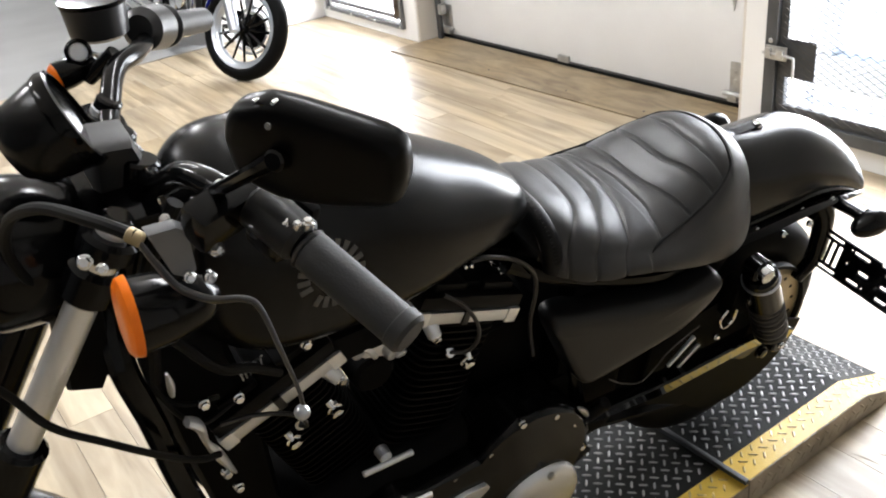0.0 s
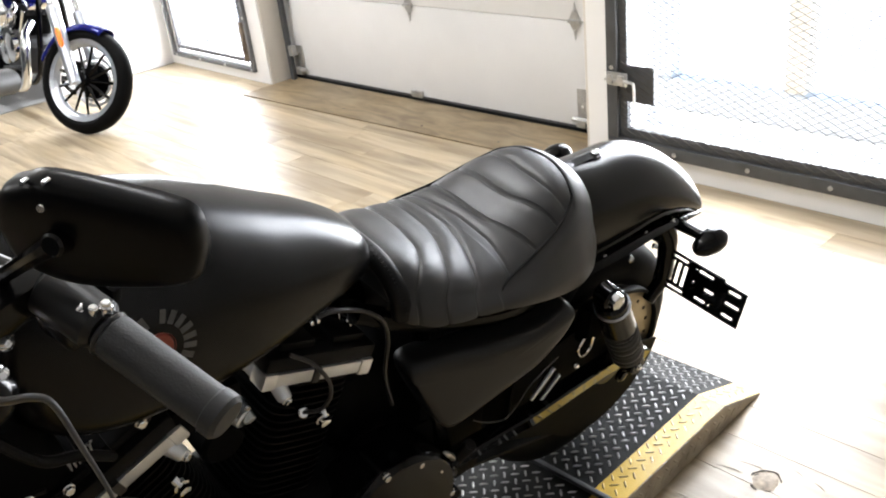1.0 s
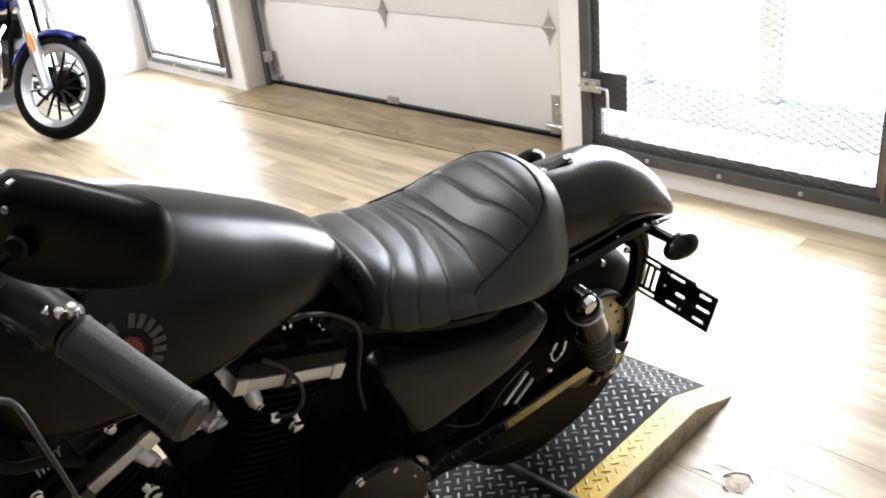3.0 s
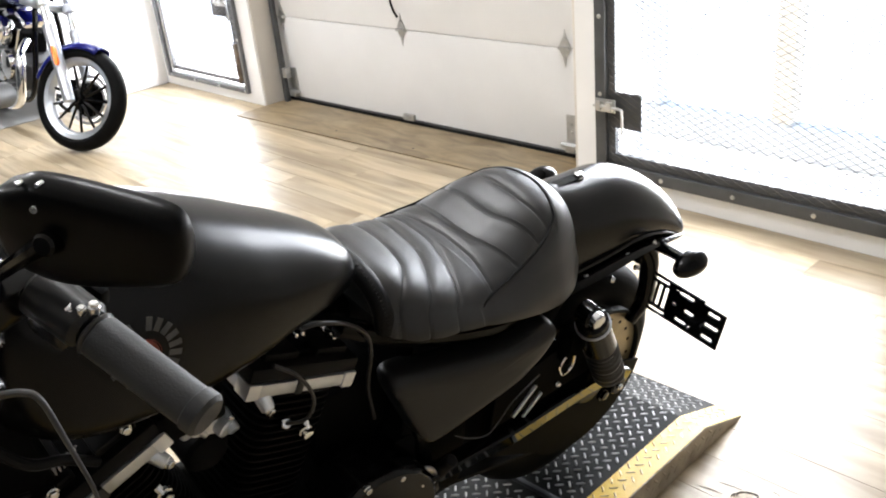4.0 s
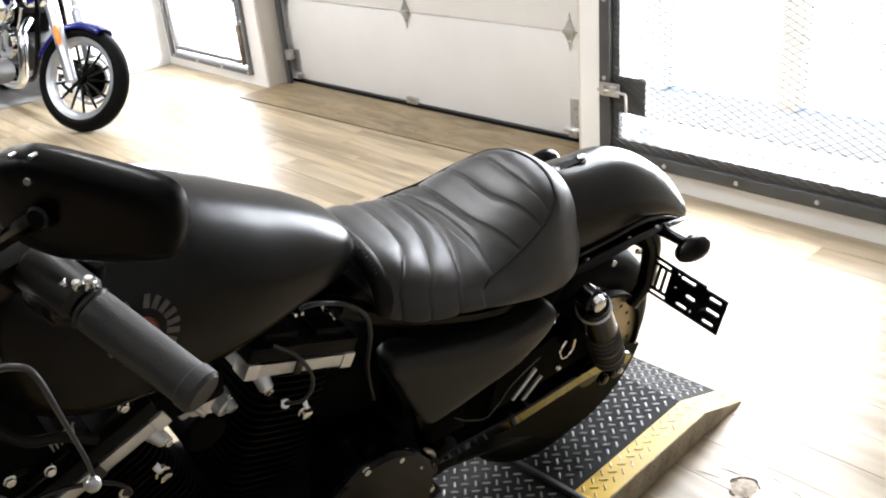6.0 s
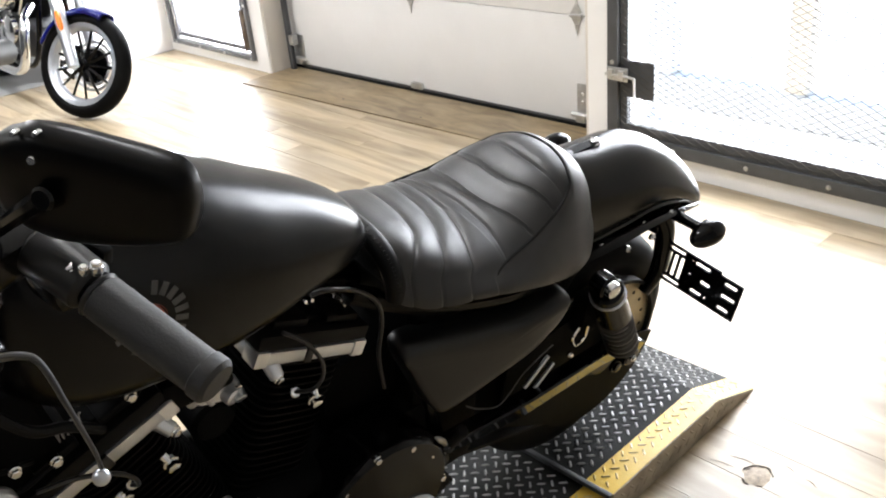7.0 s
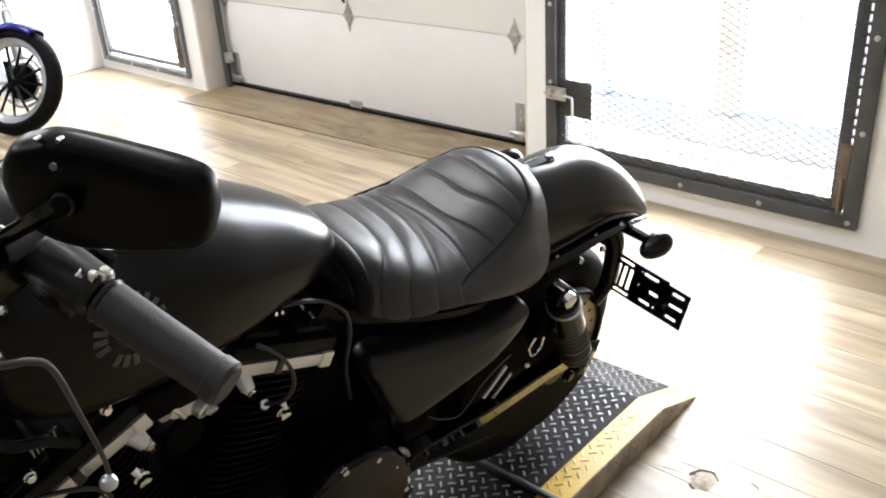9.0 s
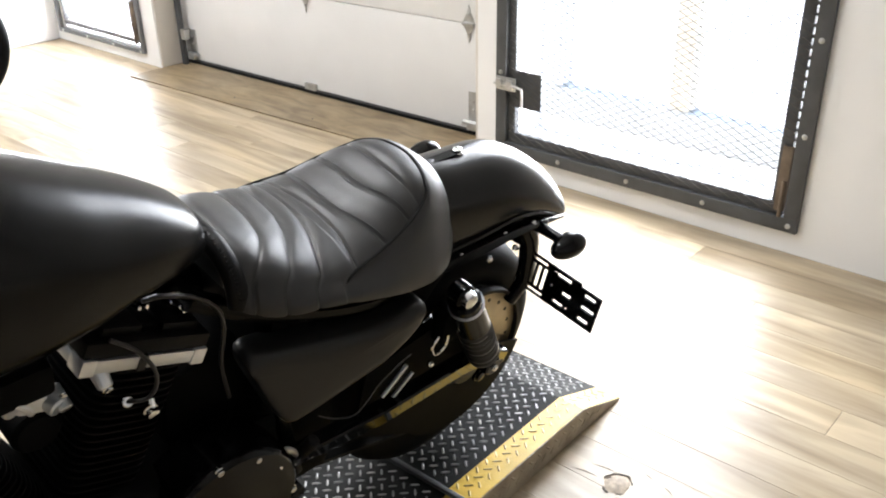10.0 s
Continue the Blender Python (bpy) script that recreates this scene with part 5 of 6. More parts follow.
    part("clamp_screw", bolt((1.212, 0.152, 1.116), (0.2, 0.7, 0.5), 0.0062, 0.008, bolt((1.199, 0.150, 1.100), (0.2, 0.7, 0.5), 0.0048, 0.006)), CHROME, t, "bright fork clamp screws")
    for x, z in ((1.149, 1.166), (1.132, 1.158)):
        part("pivot_screw", bolt((x, 0.28, z), (0, 1, 0.3), 0.0045, 0.004), CHROME, t, "bright pivot screw")
    lever_ball = bmesh.new()
    bmesh.ops.create_uvsphere(lever_ball, u_segments=18, v_segments=12, radius=0.0068, matrix=Matrix.Translation((1.108, 0.398, 1.088)))
    part("lever_ball", lever_ball, SILVER, t, "polished ball end", smooth=60)
    part("clutch_cable", pipe([(1.186, 0.301, 1.239), (1.208, 0.268, 1.240), (1.238, 0.20, 1.220), (1.262, 0.13, 1.168), (1.27, 0.09, 1.10), (1.25, 0.07, 1.02)], 0.0055, 10), SEAL, t, "black clutch cable in an arc")
    part("cable_ferrule", rod((1.183, 0.304, 1.236), (1.191, 0.295, 1.240), 0.0064), BRASS, t, "brass cable ferrule")
    part("brake_hose", pipe([(1.335, 0.14, 1.01), (1.316, 0.14, 0.979), (1.290, 0.14, 0.913), (1.243, 0.14, 0.856), (1.193, 0.13, 0.789), (1.15, 0.12, 0.74), (1.12, 0.11, 0.72)], 0.0046, 10), SEAL, t, "black hose looping from the fork")
    part("wire_loom", pipe([(1.11, 0.11, 1.12), (1.15, 0.10, 1.04), (1.16, 0.09, 0.95), (1.17, 0.08, 0.86)], 0.009, 10), SEAL, t, "black wiring loom")
    part("wire_loom", pipe([(1.14, 0.10, 0.93), (1.10, 0.11, 0.87), (1.06, 0.10, 0.84), (1.02, 0.09, 0.80)], 0.007, 10), SEAL, t, "black wiring loom")
    # left front signal
    sm = Matrix.Translation((1.200, 0.258, 1.127)) @ pose(0, 0, 0, 0, -4, -2) @ Matrix.Diagonal((0.93, 0.96, 0.96, 1))
    fs = part("front_signal", moved(loft([(-0.085, 0, 0.006, 0.006, 0.006, 2), (-0.07, 0, 0.022, 0.022, 0.022, 2), (-0.04, 0, 0.032, 0.032, 0.032, 2), (-0.01, 0, 0.036, 0.036, 0.036, 2), (0.004, 0, 0.037, 0.037, 0.037, 2)], 28, 5), sm), GLOSS, t, "black bullet signal with an amber lens", smooth=60)
    part("lens", moved(lathe([(0.0, 0.010), (0.020, 0.0097), (0.032, 0.0085), (0.0370, 0.005), (0.0382, 0.0), (0.0384, -0.003)], (0, 0, 0), 32, axis="X"), sm), AMBER, fs, "amber lens")
    part("front_signal_stalk", rod((1.16, 0.255, 1.15), (1.115, 0.235, 1.205), 0.010), GLOSS, t)
    # right-hand controls
    ri, re_ = Vector((0.985, -0.313, 1.106)), Vector((0.893, -0.421, 1.050))
    dr = (re_ - ri).normalized()
    part("grip", rod(ri, re_, 0.019, 0.0185, 20), GRIP, t, "dark grey rubber handlebar grip")
    mr = Matrix.Translation(ri - dr * 0.03) @ Vector((0, -1, 0)).rotation_difference(dr).to_matrix().to_4x4()
    part("switch_housing", moved(rod((0.002, -0.03, 0), (0.002, 0.034, 0), 0.031, 0.029, 24, chamfer=0.010), mr), HOUSING, t, "black right switch housing")
    part("throttle_collar", moved(rod((0, -0.045, 0), (0, -0.030, 0), 0.03, n=20), mr), HOUSING, t)
    res = part("brake_reservoir", moved(lathe([(0.0, -0.030), (0.030, -0.030), (0.037, -0.025), (0.041, 0.014), (0.0, 0.014)], (0, 0, 0), 32, axis="Z"), Matrix.Translation((1.074, -0.275, 1.160)) @ pose(0, 0, 0, 8, 4, -30)), HOUSING, t, "black brake fluid reservoir")
    part("reservoir_lid", moved(lathe([(0.0, 0.014), (0.042, 0.014), (0.043, 0.020), (0.0, 0.022)], (0, 0, 0), 32, axis="Z"), Matrix.Translation((1.074, -0.275, 1.160)) @ pose(0, 0, 0, 8, 4, -30)), GLOSS, res)
    part("sight_glass", lathe([(0.0, 0.002), (0.0105, 0.002), (0.0115, 0.0)], (0, 0, 0), 20, axis="Z"), SATIN, res, "round sight glass in a bright ring").matrix_basis = Matrix.Translation((1.112, -0.235, 1.134)) @ pose(0, 0, 0, -65, 20, 0)
    part("sight_ring", lathe([(0.0115, -0.004), (0.0165, -0.003), (0.0165, 0.002), (0.0135, 0.005), (0.0115, 0.003)], (0, 0, 0), 24, axis="Z", closed=True), GLOSS, res, "black ring").matrix_basis = Matrix.Translation((1.112, -0.235, 1.134)) @ pose(0, 0, 0, -65, 20, 0)
    part("brake_lever", pipe([(1.10, -0.27, 1.115), (1.075, -0.31, 1.085), (1.03, -0.36, 1.058), (0.985, -0.42, 1.03)], 0.007, 10, flat=0.7), GLOSS, t, "black brake lever")
    rm = Matrix.Translation((1.142, -0.235, 1.107)) @ pose(0, 0, 0, 0, 6, 8) @ Matrix.Diagonal((0.62, 0.55, 0.55, 1))
    rs = part("front_signal", moved(loft([(-0.085, 0, 0.006, 0.006, 0.006, 2), (-0.07, 0, 0.022, 0.022, 0.022, 2), (-0.03, 0, 0.033, 0.033, 0.033, 2), (0.004, 0, 0.035, 0.035, 0.035, 2)], 24, 5), rm), GLOSS, t, "black bullet signal with an amber lens", smooth=60)
    part("lens", moved(lathe([(0.0, 0.020), (0.016, 0.018), (0.029, 0.011), (0.0345, 0.002), (0.0345, -0.004)], (0, 0, 0), 24, axis="X"), rm), AMBER, rs, "amber lens")
    part("front_signal_stalk", rod((1.11, -0.225, 1.10), (1.075, -0.20, 1.14), 0.010), GLOSS, t)
    part("throttle_cable", pipe([(1.07, -0.245, 1.085), (1.09, -0.225, 1.055), (1.115, -0.19, 1.03), (1.145, -0.13, 1.01), (1.17, -0.06, 0.99)], 0.0035, 8), SEAL, t, "black throttle cable")
    # left mirror: the dark back of its head faces forward
    mm = Matrix.Translation((1.055, 0.355, 1.306)) @ pose(0, 0, 0, 0, 0, 39) @ pose(0, 0, 0, -6, 6, 0)
    edge = [(-0.0755, -0.011), (-0.0728, 0.006), (-0.0660, 0.0185), (-0.0545, 0.0262), (-0.034, 0.0345), (0.0142, 0.0352), (0.058, 0.0312), (0.0686, 0.0119), (0.0690, -0.0124), (0.0590, -0.0290), (0.0079, -0.0475), (-0.0330, -0.0540), (-0.0660, -0.0420)]
    edge = [tuple(q) for q in spline(edge + [edge[0]], 4)[:-1]]
    bm = bmesh.new()
    rings = []
    for x, f in ((-0.012, 0.93), (-0.010, 0.985), (-0.002, 1.0), (0.006, 0.985), (0.011, 0.94), (0.0135, 0.86), (0.0150, 0.6), (0.0155, 0.3), (0.0156, 0.03)):
        rings.append([Vector((x, 0.004 + (y - 0.004) * f, -0.012 + (z + 0.012) * f)) for y, z in edge])
    bridge(bm, rings)
    mir = part("mirror_head", moved(bm, mm), SHELL, t, "satin black oval mirror head", smooth=50)
    part("mirror_glass", moved(slab([(math.cos(k * math.tau / 32) * 0.055, -0.012 + math.sin(k * math.tau / 32) * 0.032) for k in range(32)], 0.002, "YZ", -0.0145), mm), MIRROR, mir, "mirror glass")
    for y, z in ((-0.031, 0.022), (-0.045, 0.0335), (-0.030, 0.0375)):
        part("mirror_screw", moved(bolt((0.0162 if z < 0.03 else 0.009, y, z), (1, 0, 0.3), 0.0024 if z < 0.03 else 0.0015, 0.0014), mm), CHROME, mir, "small bright screw")
    part("mirror_stem", pipe([(1.106, 0.235, 1.208), (1.113, 0.262, 1.228), (1.106, 0.295, 1.256), (1.097, 0.325, 1.282), (1.086, 0.345, 1.300)], [0.010, 0.0065, 0.0062, 0.0068, 0.0085], 10), GLOSS, t, "black mirror stem")
    part("mirror_pivot", rod((1.072, 0.338, 1.298), (1.091, 0.352, 1.304), 0.0105, 0.0085, 18, chamfer=0.002), GLOSS, mir, "black mirror pivot")
    return t


black_motorcycle()

# ---- the other motorcycles ----
def parked_motorcycle(m, paint, label):
    """A chromed cruiser on its stand, its fork turned to its left."""
    t = thing("motorcycle", m, label, "motorcycle", "parked motorcycles")
    steer = Matrix.Translation((1.30, 0, 0.62)) @ Matrix.Rotation(radians(32), 4, Vector((-0.5, 0, 0.866))) @ Matrix.Translation((-1.30, 0, -0.62))
    axle = steer @ Vector((1.50, 0, 0.33))
    axle.z = 0.281
    turn = steer.to_3x3().to_4x4()
    fw = tyre(0.292, 0.100, "front_tyre", t, (0, 0, 0), "black front tyre with treaded shoulders", 0.066)
    fw.matrix_basis = Matrix.Translation(axle) @ turn
    fr = rim(0.228, 0.072, fw, (0, 0, 0), SILVER, "polished silver rim")
    for s in (-1, 1):
        part("rim_flange", lathe([(0.203, 0.030 * s), (0.230, 0.037 * s), (0.232, 0.033 * s), (0.203, 0.026 * s)], (0, 0, 0), 64, closed=True), SILVER, fr)
    spokes(13, 0.03, 0.210, fr, (0, 0, 0), GLOSS, 0.0105, -0.012, 0.05)
    part("hub", rod((0, -0.06, 0), (0, 0.06, 0), 0.034, n=24), GLOSS, fw, "black hub")
    disc = lathe([(0.124, 0.062), (0.140, 0.062), (0.140, 0.067), (0.124, 0.067)], (0, 0, 0), 48, closed=True)
    lathe([(0.098, 0.062), (0.110, 0.062), (0.110, 0.067), (0.098, 0.067)], (0, 0, 0), 48, closed=True, bm=disc)
    for k in range(28):
        a = k * math.tau / 28
        rod((math.cos(a) * 0.094, 0.0645, math.sin(a) * 0.094), (math.cos(a + 0.12) * 0.128, 0.0645, math.sin(a + 0.12) * 0.128), 0.0035, n=6, bm=disc)
    part("brake_disc", disc, ZINC, fw, "drilled steel brake disc")
    part("disc_carrier", lathe([(0.03, 0.058), (0.097, 0.062), (0.097, 0.066), (0.03, 0.064)], (0, 0, 0), 32, closed=True), GLOSS, fw)
    part("brake_caliper", box((-0.15, 0.055, 0.04), (-0.10, 0.09, 0.10), 0.012), GLOSS, fw, "black brake caliper")
    bm = bmesh.new()
    rings = []
    for a in np.linspace(radians(68), radians(165), 24):
        ring = []
        for k in range(13):
            b = (k / 12 - 0.5) * math.pi
            r = 0.313 - (1 - abs(math.cos(b)) ** 0.8) * 0.045
            ring.append(Vector((math.cos(a) * r, math.sin(b) * 0.060, math.sin(a) * r)))
        rings.append(ring)
    bridge(bm, rings, closed=False)
    fd = part("front_fender", bm, paint, t, "painted front fender", smooth=60)
    fd.matrix_basis = Matrix.Translation(axle) @ turn
    so = fd.modifiers.new("thickness", "SOLIDIFY")
    so.thickness, so.offset = 0.004, -1
    for s in (1, -1):
        top, low = steer @ Vector((1.12, 0.105 * s, 1.06)), axle + turn.to_3x3() @ Vector((-0.004, 0.10 * s, 0.004))
        d = (low - top).normalized()
        leg = part("fork_tube", rod(top, top + d * 0.55, 0.021, n=20), CHROME, t, "chrome fork tube")
        part("fork_slider", rod(top + d * 0.45, low + d * 0.03, 0.034, 0.031, 24), SILVER, leg, "polished fork slider")
        part("fork_cap", rod(top - d * 0.02, top + d * 0.01, 0.026, n=16), CHROME, leg)
        side = (turn @ Vector((0.4, s, 0))).normalized()
        c = top + d * 0.63 + side * 0.03
        part("reflector", slab_between(c - d * 0.055, c + d * 0.055, side, 0.016), AMBER, leg, "amber side reflector")
        for f in (0.10, 0.30):
            part("fork_clamp", rod(top + d * f, top + d * (f + 0.05), 0.036, n=20), SILVER, leg)
    part("triple_clamp", moved(box((1.13, -0.13, 0.74), (1.23, 0.13, 0.79), 0.014), steer), SILVER, t, "polished triple clamp")
    head = part("headlight", moved(loft([(1.16, 0.94, 0.03, 0.03, 0.03, 2), (1.20, 0.94, 0.07, 0.07, 0.07, 2), (1.27, 0.94, 0.085, 0.085, 0.085, 2), (1.31, 0.94, 0.085, 0.085, 0.085, 2)], 28, 5), steer), CHROME, t, "chrome headlight shell", smooth=60)
    part("lens", moved(lathe([(0.0, 1.33), (0.05, 1.325), (0.08, 1.312)], (0, 0, 0.94), 28, axis="X"), steer), MIRROR, head, "clear headlight lens")
    part("handlebar", moved(pipe([(0.93, 0.40, 1.08), (1.00, 0.30, 1.12), (1.06, 0.15, 1.13), (1.07, 0, 1.08), (1.06, -0.15, 1.13), (1.00, -0.30, 1.12), (0.93, -0.40, 1.08)], 0.0127, 12), steer), CHROME, t, "chrome handlebar")
    for s in (1, -1):
        part("grip", moved(rod((1.00, 0.30 * s, 1.12), (0.93, 0.40 * s, 1.08), 0.019), steer), GRIP, t)
        part("mirror", moved(loft([(1.02, 1.24, 0.02, 0.012, 0.012, 2), (1.03, 1.24, 0.06, 0.035, 0.035, 2.5), (1.045, 1.24, 0.055, 0.03, 0.03, 2.5), (1.055, 1.24, 0.02, 0.01, 0.01, 2)], 24, 4), steer @ Matrix.Translation((0, 0.34 * s, 0))), CHROME, t, "chrome mirror")
        part("mirror_stem", moved(pipe([(1.04, 0.24 * s, 1.13), (1.04, 0.27 * s, 1.18), (1.04, 0.33 * s, 1.23)], 0.006, 8), steer), CHROME, t)
        sg = part("turn_signal", moved(loft([(1.10, 0.92, 0.01, 0.01, 0.01, 2), (1.12, 0.92, 0.03, 0.03, 0.03, 2), (1.17, 0.92, 0.035, 0.035, 0.035, 2)], 20, 4), steer @ Matrix.Translation((0, 0.19 * s, 0))), CHROME, t, "chrome bullet signal", smooth=60)
        part("lens", moved(lathe([(0.0, 1.19), (0.02, 1.185), (0.034, 1.17)], (0, 0.19 * s, 0.92), 20, axis="X"), steer), AMBER, sg, "amber lens")
    part("fuel_tank", loft([(0.58, 0.80, 0.03, 0.02, 0.02, 2.2), (0.62, 0.80, 0.08, 0.05, 0.04, 2.2), (0.75, 0.81, 0.125, 0.10, 0.06, 2.3), (0.90, 0.82, 0.14, 0.13, 0.08, 2.3), (1.02, 0.83, 0.12, 0.12, 0.08, 2.3), (1.08, 0.84, 0.06, 0.07, 0.05, 2.2), (1.095, 0.84, 0.01, 0.01, 0.01, 2)], 32, 6), paint, t, "glossy painted fuel tank", smooth=60)
    part("seat", loft([(0.62, 0.80, 0.06, 0.03, 0.04, 2.5), (0.52, 0.76, 0.13, 0.05, 0.05, 2.6), (0.36, 0.74, 0.15, 0.055, 0.05, 2.6), (0.22, 0.77, 0.12, 0.07, 0.05, 2.6), (0.02, 0.79, 0.10, 0.055, 0.04, 2.6), (-0.10, 0.77, 0.05, 0.03, 0.03, 2.4)], 28, 6), VINYL, t, "black vinyl seat", smooth=60)
    bm = bmesh.new()
    rings = []
    for a in np.linspace(radians(60), radians(175), 22):
        ring = []
        for k in range(13):
            b = (k / 12 - 0.5) * math.pi
            r = 0.40 - (1 - abs(math.cos(b)) ** 0.8) * 0.10
            ring.append(Vector((math.cos(a) * r, math.sin(b) * 0.095, 0.325 + math.sin(a) * r)))
        rings.append(ring)
    bridge(bm, rings, closed=False)
    rf = part("rear_fender", bm, paint, t, "painted rear fender", smooth=60)
    so = rf.modifiers.new("thickness", "SOLIDIFY")
    so.thickness, so.offset = 0.004, -1
    tyre(0.322, 0.140, "rear_tyre", t, (0, 0, 0.322), "black rear tyre")
    rr = rim(0.212, 0.095, t, (0, 0, 0.322), SILVER, "silver rear rim")
    spokes(13, 0.04, 0.19, rr, (0, 0, 0.322), GLOSS, 0.010, -0.01)
    part("hub", rod((0, -0.08, 0.322), (0, 0.08, 0.322), 0.05, n=20), GLOSS, rr)
    part("crankcase", loft([(0.42, 0.38, 0.07, 0.07, 0.09, 4), (0.50, 0.38, 0.12, 0.10, 0.13, 4), (0.85, 0.38, 0.13, 0.11, 0.14, 4), (0.97, 0.36, 0.06, 0.06, 0.08, 4)], 24, 4), HOUSING, t, "dark crankcase", smooth=45)
    for k, (x, z, r) in enumerate(((0.80, 0.40, 0.085), (0.68, 0.36, 0.07), (0.58, 0.40, 0.06))):
        part("case_cover", lathe([(0.0, -0.165), (r * 0.7, -0.162), (r, -0.15), (r * 1.04, -0.12)], (x, 0, z), 28, axis="Y"), CHROME, t, "chrome case cover")
    for sx, name in ((1, "front_cylinder"), (-1, "rear_cylinder")):
        d = Vector((math.sin(radians(22.5)) * sx, 0, math.cos(radians(22.5))))
        fwd = Vector((math.cos(radians(22.5)), 0, -math.sin(radians(22.5)) * sx))
        at = Vector((0.77, 0, 0.33))
        fin_stack(at + d * 0.12, d, 0, 17, CRINKLE, t, name)
        mx = Matrix.Translation(at + d * 0.345) @ Matrix((fwd, (0, 1, 0), d)).transposed().to_4x4()
        part("rocker_box", moved(box((-0.075, -0.07, 0.0), (0.075, 0.07, 0.045), 0.015), mx), CHROME, t, "chrome rocker box")
        part("pushrod_tube", rod(at + d * 0.08 + Vector((0, -0.10, 0)), at + d * 0.31 + Vector((0.02 * sx, -0.075, 0)), 0.011), CHROME, t, "chrome pushrod tube")
        part("exhaust_pipe", pipe([at + d * 0.27 + fwd * 0.07 * sx + Vector((0, -0.05, 0)), at + d * 0.24 + fwd * 0.14 * sx + Vector((0, -0.11, 0)), Vector((1.07, -0.15, 0.42)) if sx > 0 else Vector((0.60, -0.17, 0.44)), Vector((1.00, -0.17, 0.20)) if sx > 0 else Vector((0.48, -0.18, 0.33)), Vector((0.40, -0.18, 0.19 if sx > 0 else 0.27)), Vector((-0.32, -0.19, 0.24 if sx > 0 else 0.32))], [0.023, 0.025, 0.027, 0.028, 0.035, 0.038], 16, 6), CHROME, t, "chrome exhaust pipe")
    part("air_cleaner", lathe([(0.0, -0.205), (0.05, -0.203), (0.078, -0.195), (0.088, -0.175), (0.088, -0.12), (0.06, -0.08)], (0.79, 0, 0.60), 36, axis="Y"), CHROME, t, "round chrome air cleaner")
    part("air_cleaner_face", lathe([(0.0, -0.2085), (0.055, -0.207), (0.066, -0.204), (0.066, -0.198)], (0.79, 0, 0.60), 36, axis="Y"), GRIP, t, "dark grey air cleaner face")
    part("oil_tank", box((0.28, -0.15, 0.46), (0.50, 0.15, 0.68), 0.03), GLOSS, t)
    for s in (1, -1):
        part("frame_downtube", pipe([(1.13, 0.03 * s, 0.86), (1.15, 0.07 * s, 0.62), (1.08, 0.09 * s, 0.30), (0.90, 0.10 * s, 0.20), (0.45, 0.10 * s, 0.22)], 0.016), GLOSS, t, "black frame tube")
        part("shock_absorber", rod((0.16, 0.14 * s, 0.64), (0.01, 0.14 * s, 0.36), 0.030, n=16), CHROME, t, "chrome shock absorber")
    part("steering_head", rod((1.05, 0, 0.98), (1.12, 0, 0.84), 0.035, n=16), GLOSS, t)
    part("backbone_tube", pipe([(1.07, 0, 0.90), (0.85, 0, 0.80), (0.60, 0, 0.72), (0.40, 0, 0.60)], 0.024), GLOSS, t)
    part("swingarm", box((-0.05, 0.095, 0.30), (0.45, 0.12, 0.35), 0.008), GLOSS, t)
    part("swingarm", box((-0.05, -0.12, 0.30), (0.45, -0.095, 0.35), 0.008), GLOSS, t)
    part("foot_peg", rod((0.93, -0.13, 0.30), (0.93, -0.24, 0.31), 0.014), GRIP, t)
    part("side_stand", pipe([(0.72, 0.12, 0.22), (0.66, 0.19, 0.10), (0.64, 0.245, 0.046)], 0.013, 10), GLOSS, t, "black side stand, folded out")
    return t


def slab_between(p, q, out, wide):
    """A rounded lens strip from p to q that faces out."""
    d = (q - p).normalized()
    s = d.cross(out).normalized()
    bm = bmesh.new()
    rings = []
    for f in (0.0, 0.06, 0.2, 0.8, 0.94, 1.0):
        w = wide * {0.0: 0.35, 0.06: 0.75, 0.2: 1.0, 0.8: 1.0, 0.94: 0.75, 1.0: 0.35}[f]
        o = p + (q - p) * f
        rings.append([o - s * w, o - s * w * 0.6 + out * 0.012, o + s * w * 0.6 + out * 0.012, o + s * w])
    bridge(bm, rings)
    return bm


parked_motorcycle(pose(1.848, 6.690, 0.0, -8, 0, -92.5), BLUE, "metallic blue motorcycle with chrome engine parked on the wooden floor")
parked_motorcycle(pose(1.80, 8.95, 0.0, -8, 0, -92), STONE_GREY, "grey motorcycle with chrome engine parked behind the blue one")



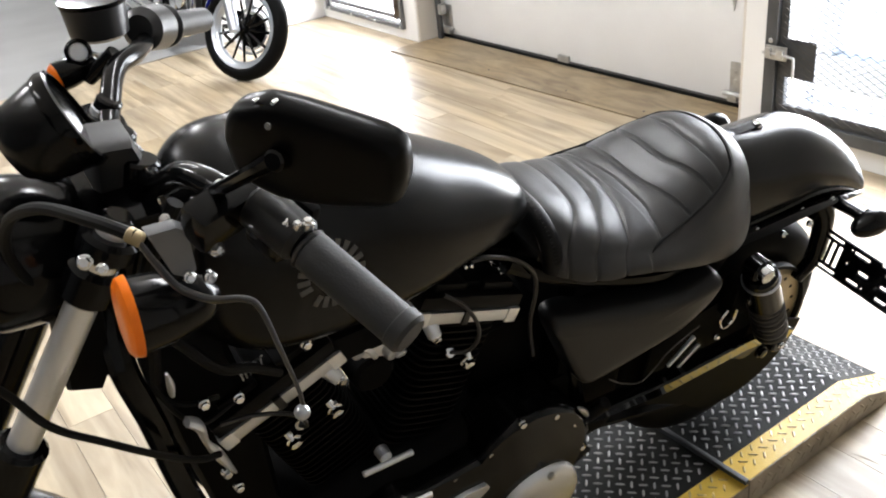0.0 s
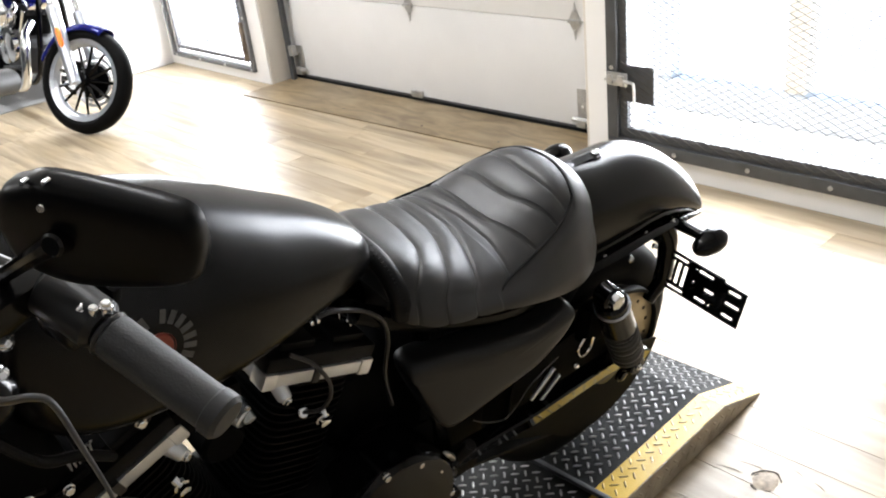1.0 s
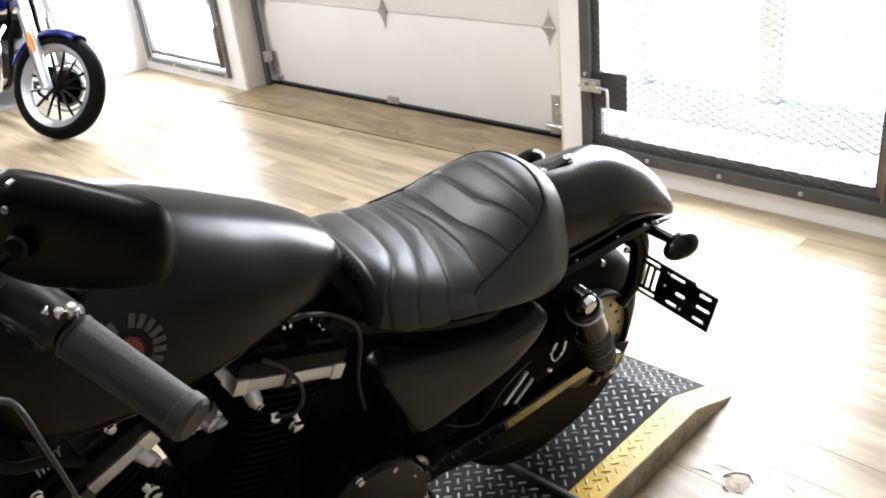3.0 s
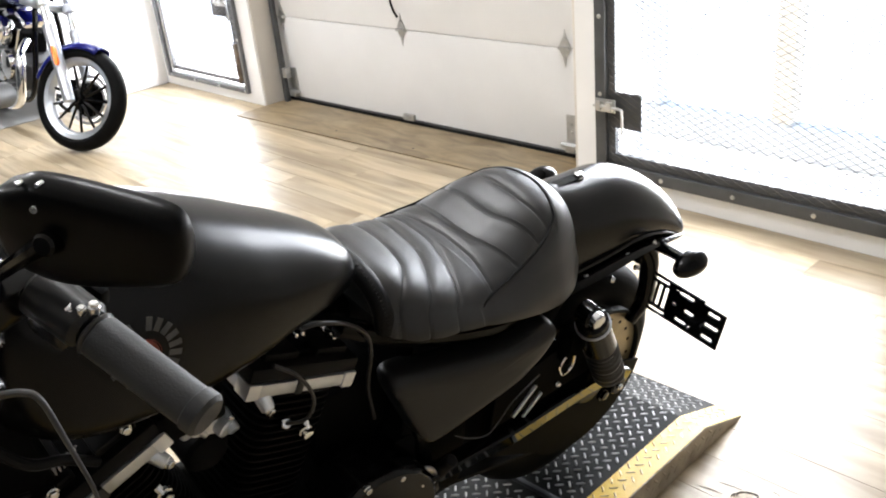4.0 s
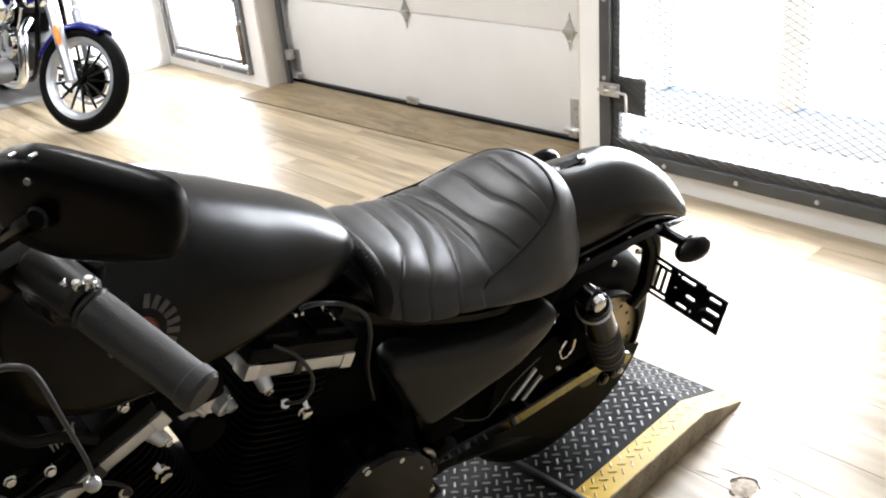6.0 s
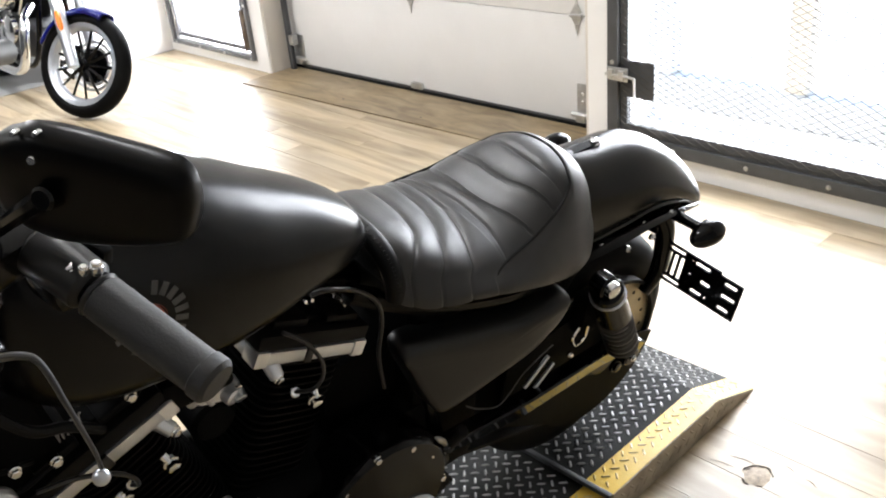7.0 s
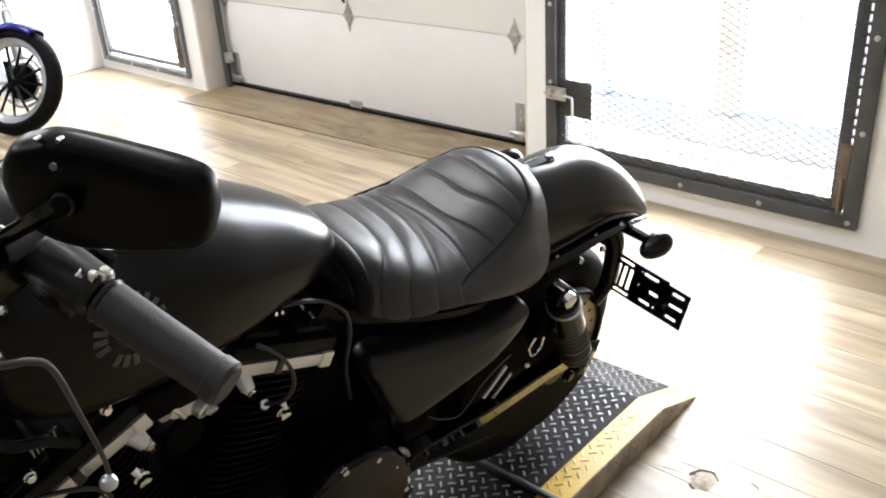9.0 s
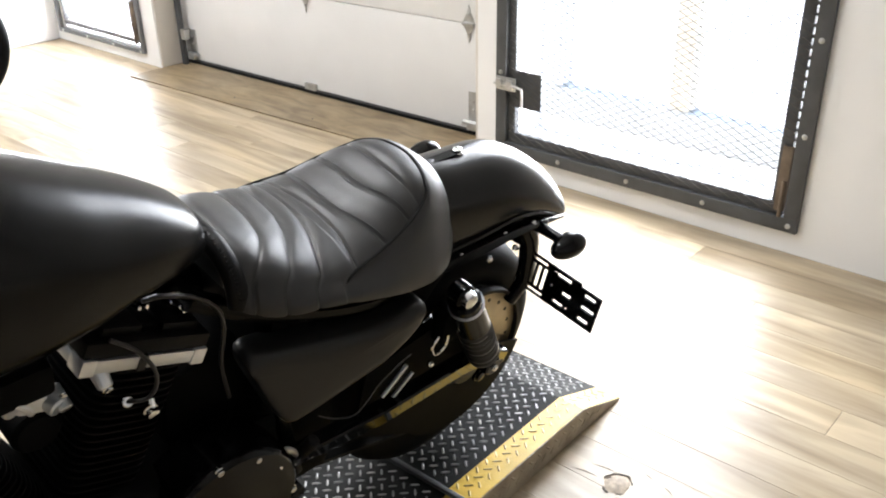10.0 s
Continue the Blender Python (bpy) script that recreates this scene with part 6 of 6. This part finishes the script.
# ---- floor boards ----
def floor_boards():
    """Boards laid along y; the nearer ones are pieces of their own, the rest one mesh."""
    wide, gap = 0.128, 0.0012
    meshes = {}

    def plank_mesh(length):
        if length not in meshes:
            bm = box((0, 0, -0.012), (wide - gap, length - gap, 0.0), 0.0)
            me = bpy.data.meshes.new("floor_board")
            bm.to_mesh(me)
            bm.free()
            me.materials.append(PLANK)
            meshes[length] = me
        return meshes[length]

    rng = random.Random(5)
    rest, count = bmesh.new(), 0
    nx = int((FACE + 4.2) / wide) + 1
    for i in range(nx):
        x = FACE - (i + 1) * wide
        y, first = -1.62, rng.choice((0.35, 0.6, 0.85, 1.1))
        while y < 6.11:
            length = min(first or rng.choice((0.9, 1.2, 1.5)), round(6.112 - y, 3))
            first = 0
            near = -0.35 < x < 2.83 and y + length > 0.35 and y < 6.2 and count < 300
            if near:
                ob = new("floor_board", plank_mesh(length))
                ob.location = (x, y, rng.uniform(-0.0004, 0.0))
                ob.parent = floor
                count += 1
            else:
                box((x, y, -0.012), (x + wide - gap, y + length - gap, 0.0), 0, rest)
            y += length
    tagged(part("floor_board_field", rest, PLANK, floor, smooth=0, fix=False), kind="stuff")


floor_boards()


def chipped_knot():
    """A worn knot in the boards with dark splintered edges."""
    bm = bmesh.new()
    n = 26
    at = Vector((1.457, 0.984, 0.0))
    rim_ = [at + Vector((math.cos(k * math.tau / n) * (0.030 + 0.010 * noise.noise((k * 0.7, 1, 0))), math.sin(k * math.tau / n) * (0.027 + 0.010 * noise.noise((k * 0.5, 4, 0))), 0.0007)) for k in range(n)]
    low = [at + (p - at) * 1.08 - Vector((0, 0, 0.0006)) for p in rim_]
    bridge(bm, [low, rim_])
    knot = part("knot", bm, KNOT, floor, "pale worn knot with splintered dark edges")
    for a0, a1, r, w in ((-62, -20, 0.036, 0.002), (-28, 30, 0.039, 0.0036), (22, 96, 0.036, 0.0032), (60, 88, 0.030, 0.002), (140, 178, 0.037, 0.0034), (205, 232, 0.033, 0.0018)):
        pts = []
        for f in (0, 0.25, 0.5, 0.75, 1):
            a = radians(a0 + (a1 - a0) * f)
            q = r * (1 + 0.10 * noise.noise((a * 4, r * 90, 2)))
            pts.append((at.x + math.cos(a) * q, at.y + math.sin(a) * q * 0.95, 0.0008))
        part("splinter", pipe(pts, [0.0006, w, w * 0.7, w, 0.0005], 6, 4, flat=0.35), SUBFLOOR, knot, "dark splintered edge")
    for p, q in (((1.482, 1.068), (1.492, 1.005)), ((1.518, 0.897), (1.505, 0.866)), ((1.44, 1.10), (1.452, 1.035)), ((1.53, 0.955), (1.522, 0.925))):
        mid = ((p[0] + q[0]) / 2 + 0.003, (p[1] + q[1]) / 2, 0.0005)
        part("crack", pipe([(*p, 0.0005), mid, (*q, 0.0005)], [0.0004, 0.0015, 0.0004], 6, 5, flat=0.3), SUBFLOOR, knot, "dark crack along the grain")


KNOT = surf("worn_knot_wood", (0.36, 0.28, 0.19), 0.6, vary=0.4, scale=60, bump=0.3, grain=200)
chipped_knot()
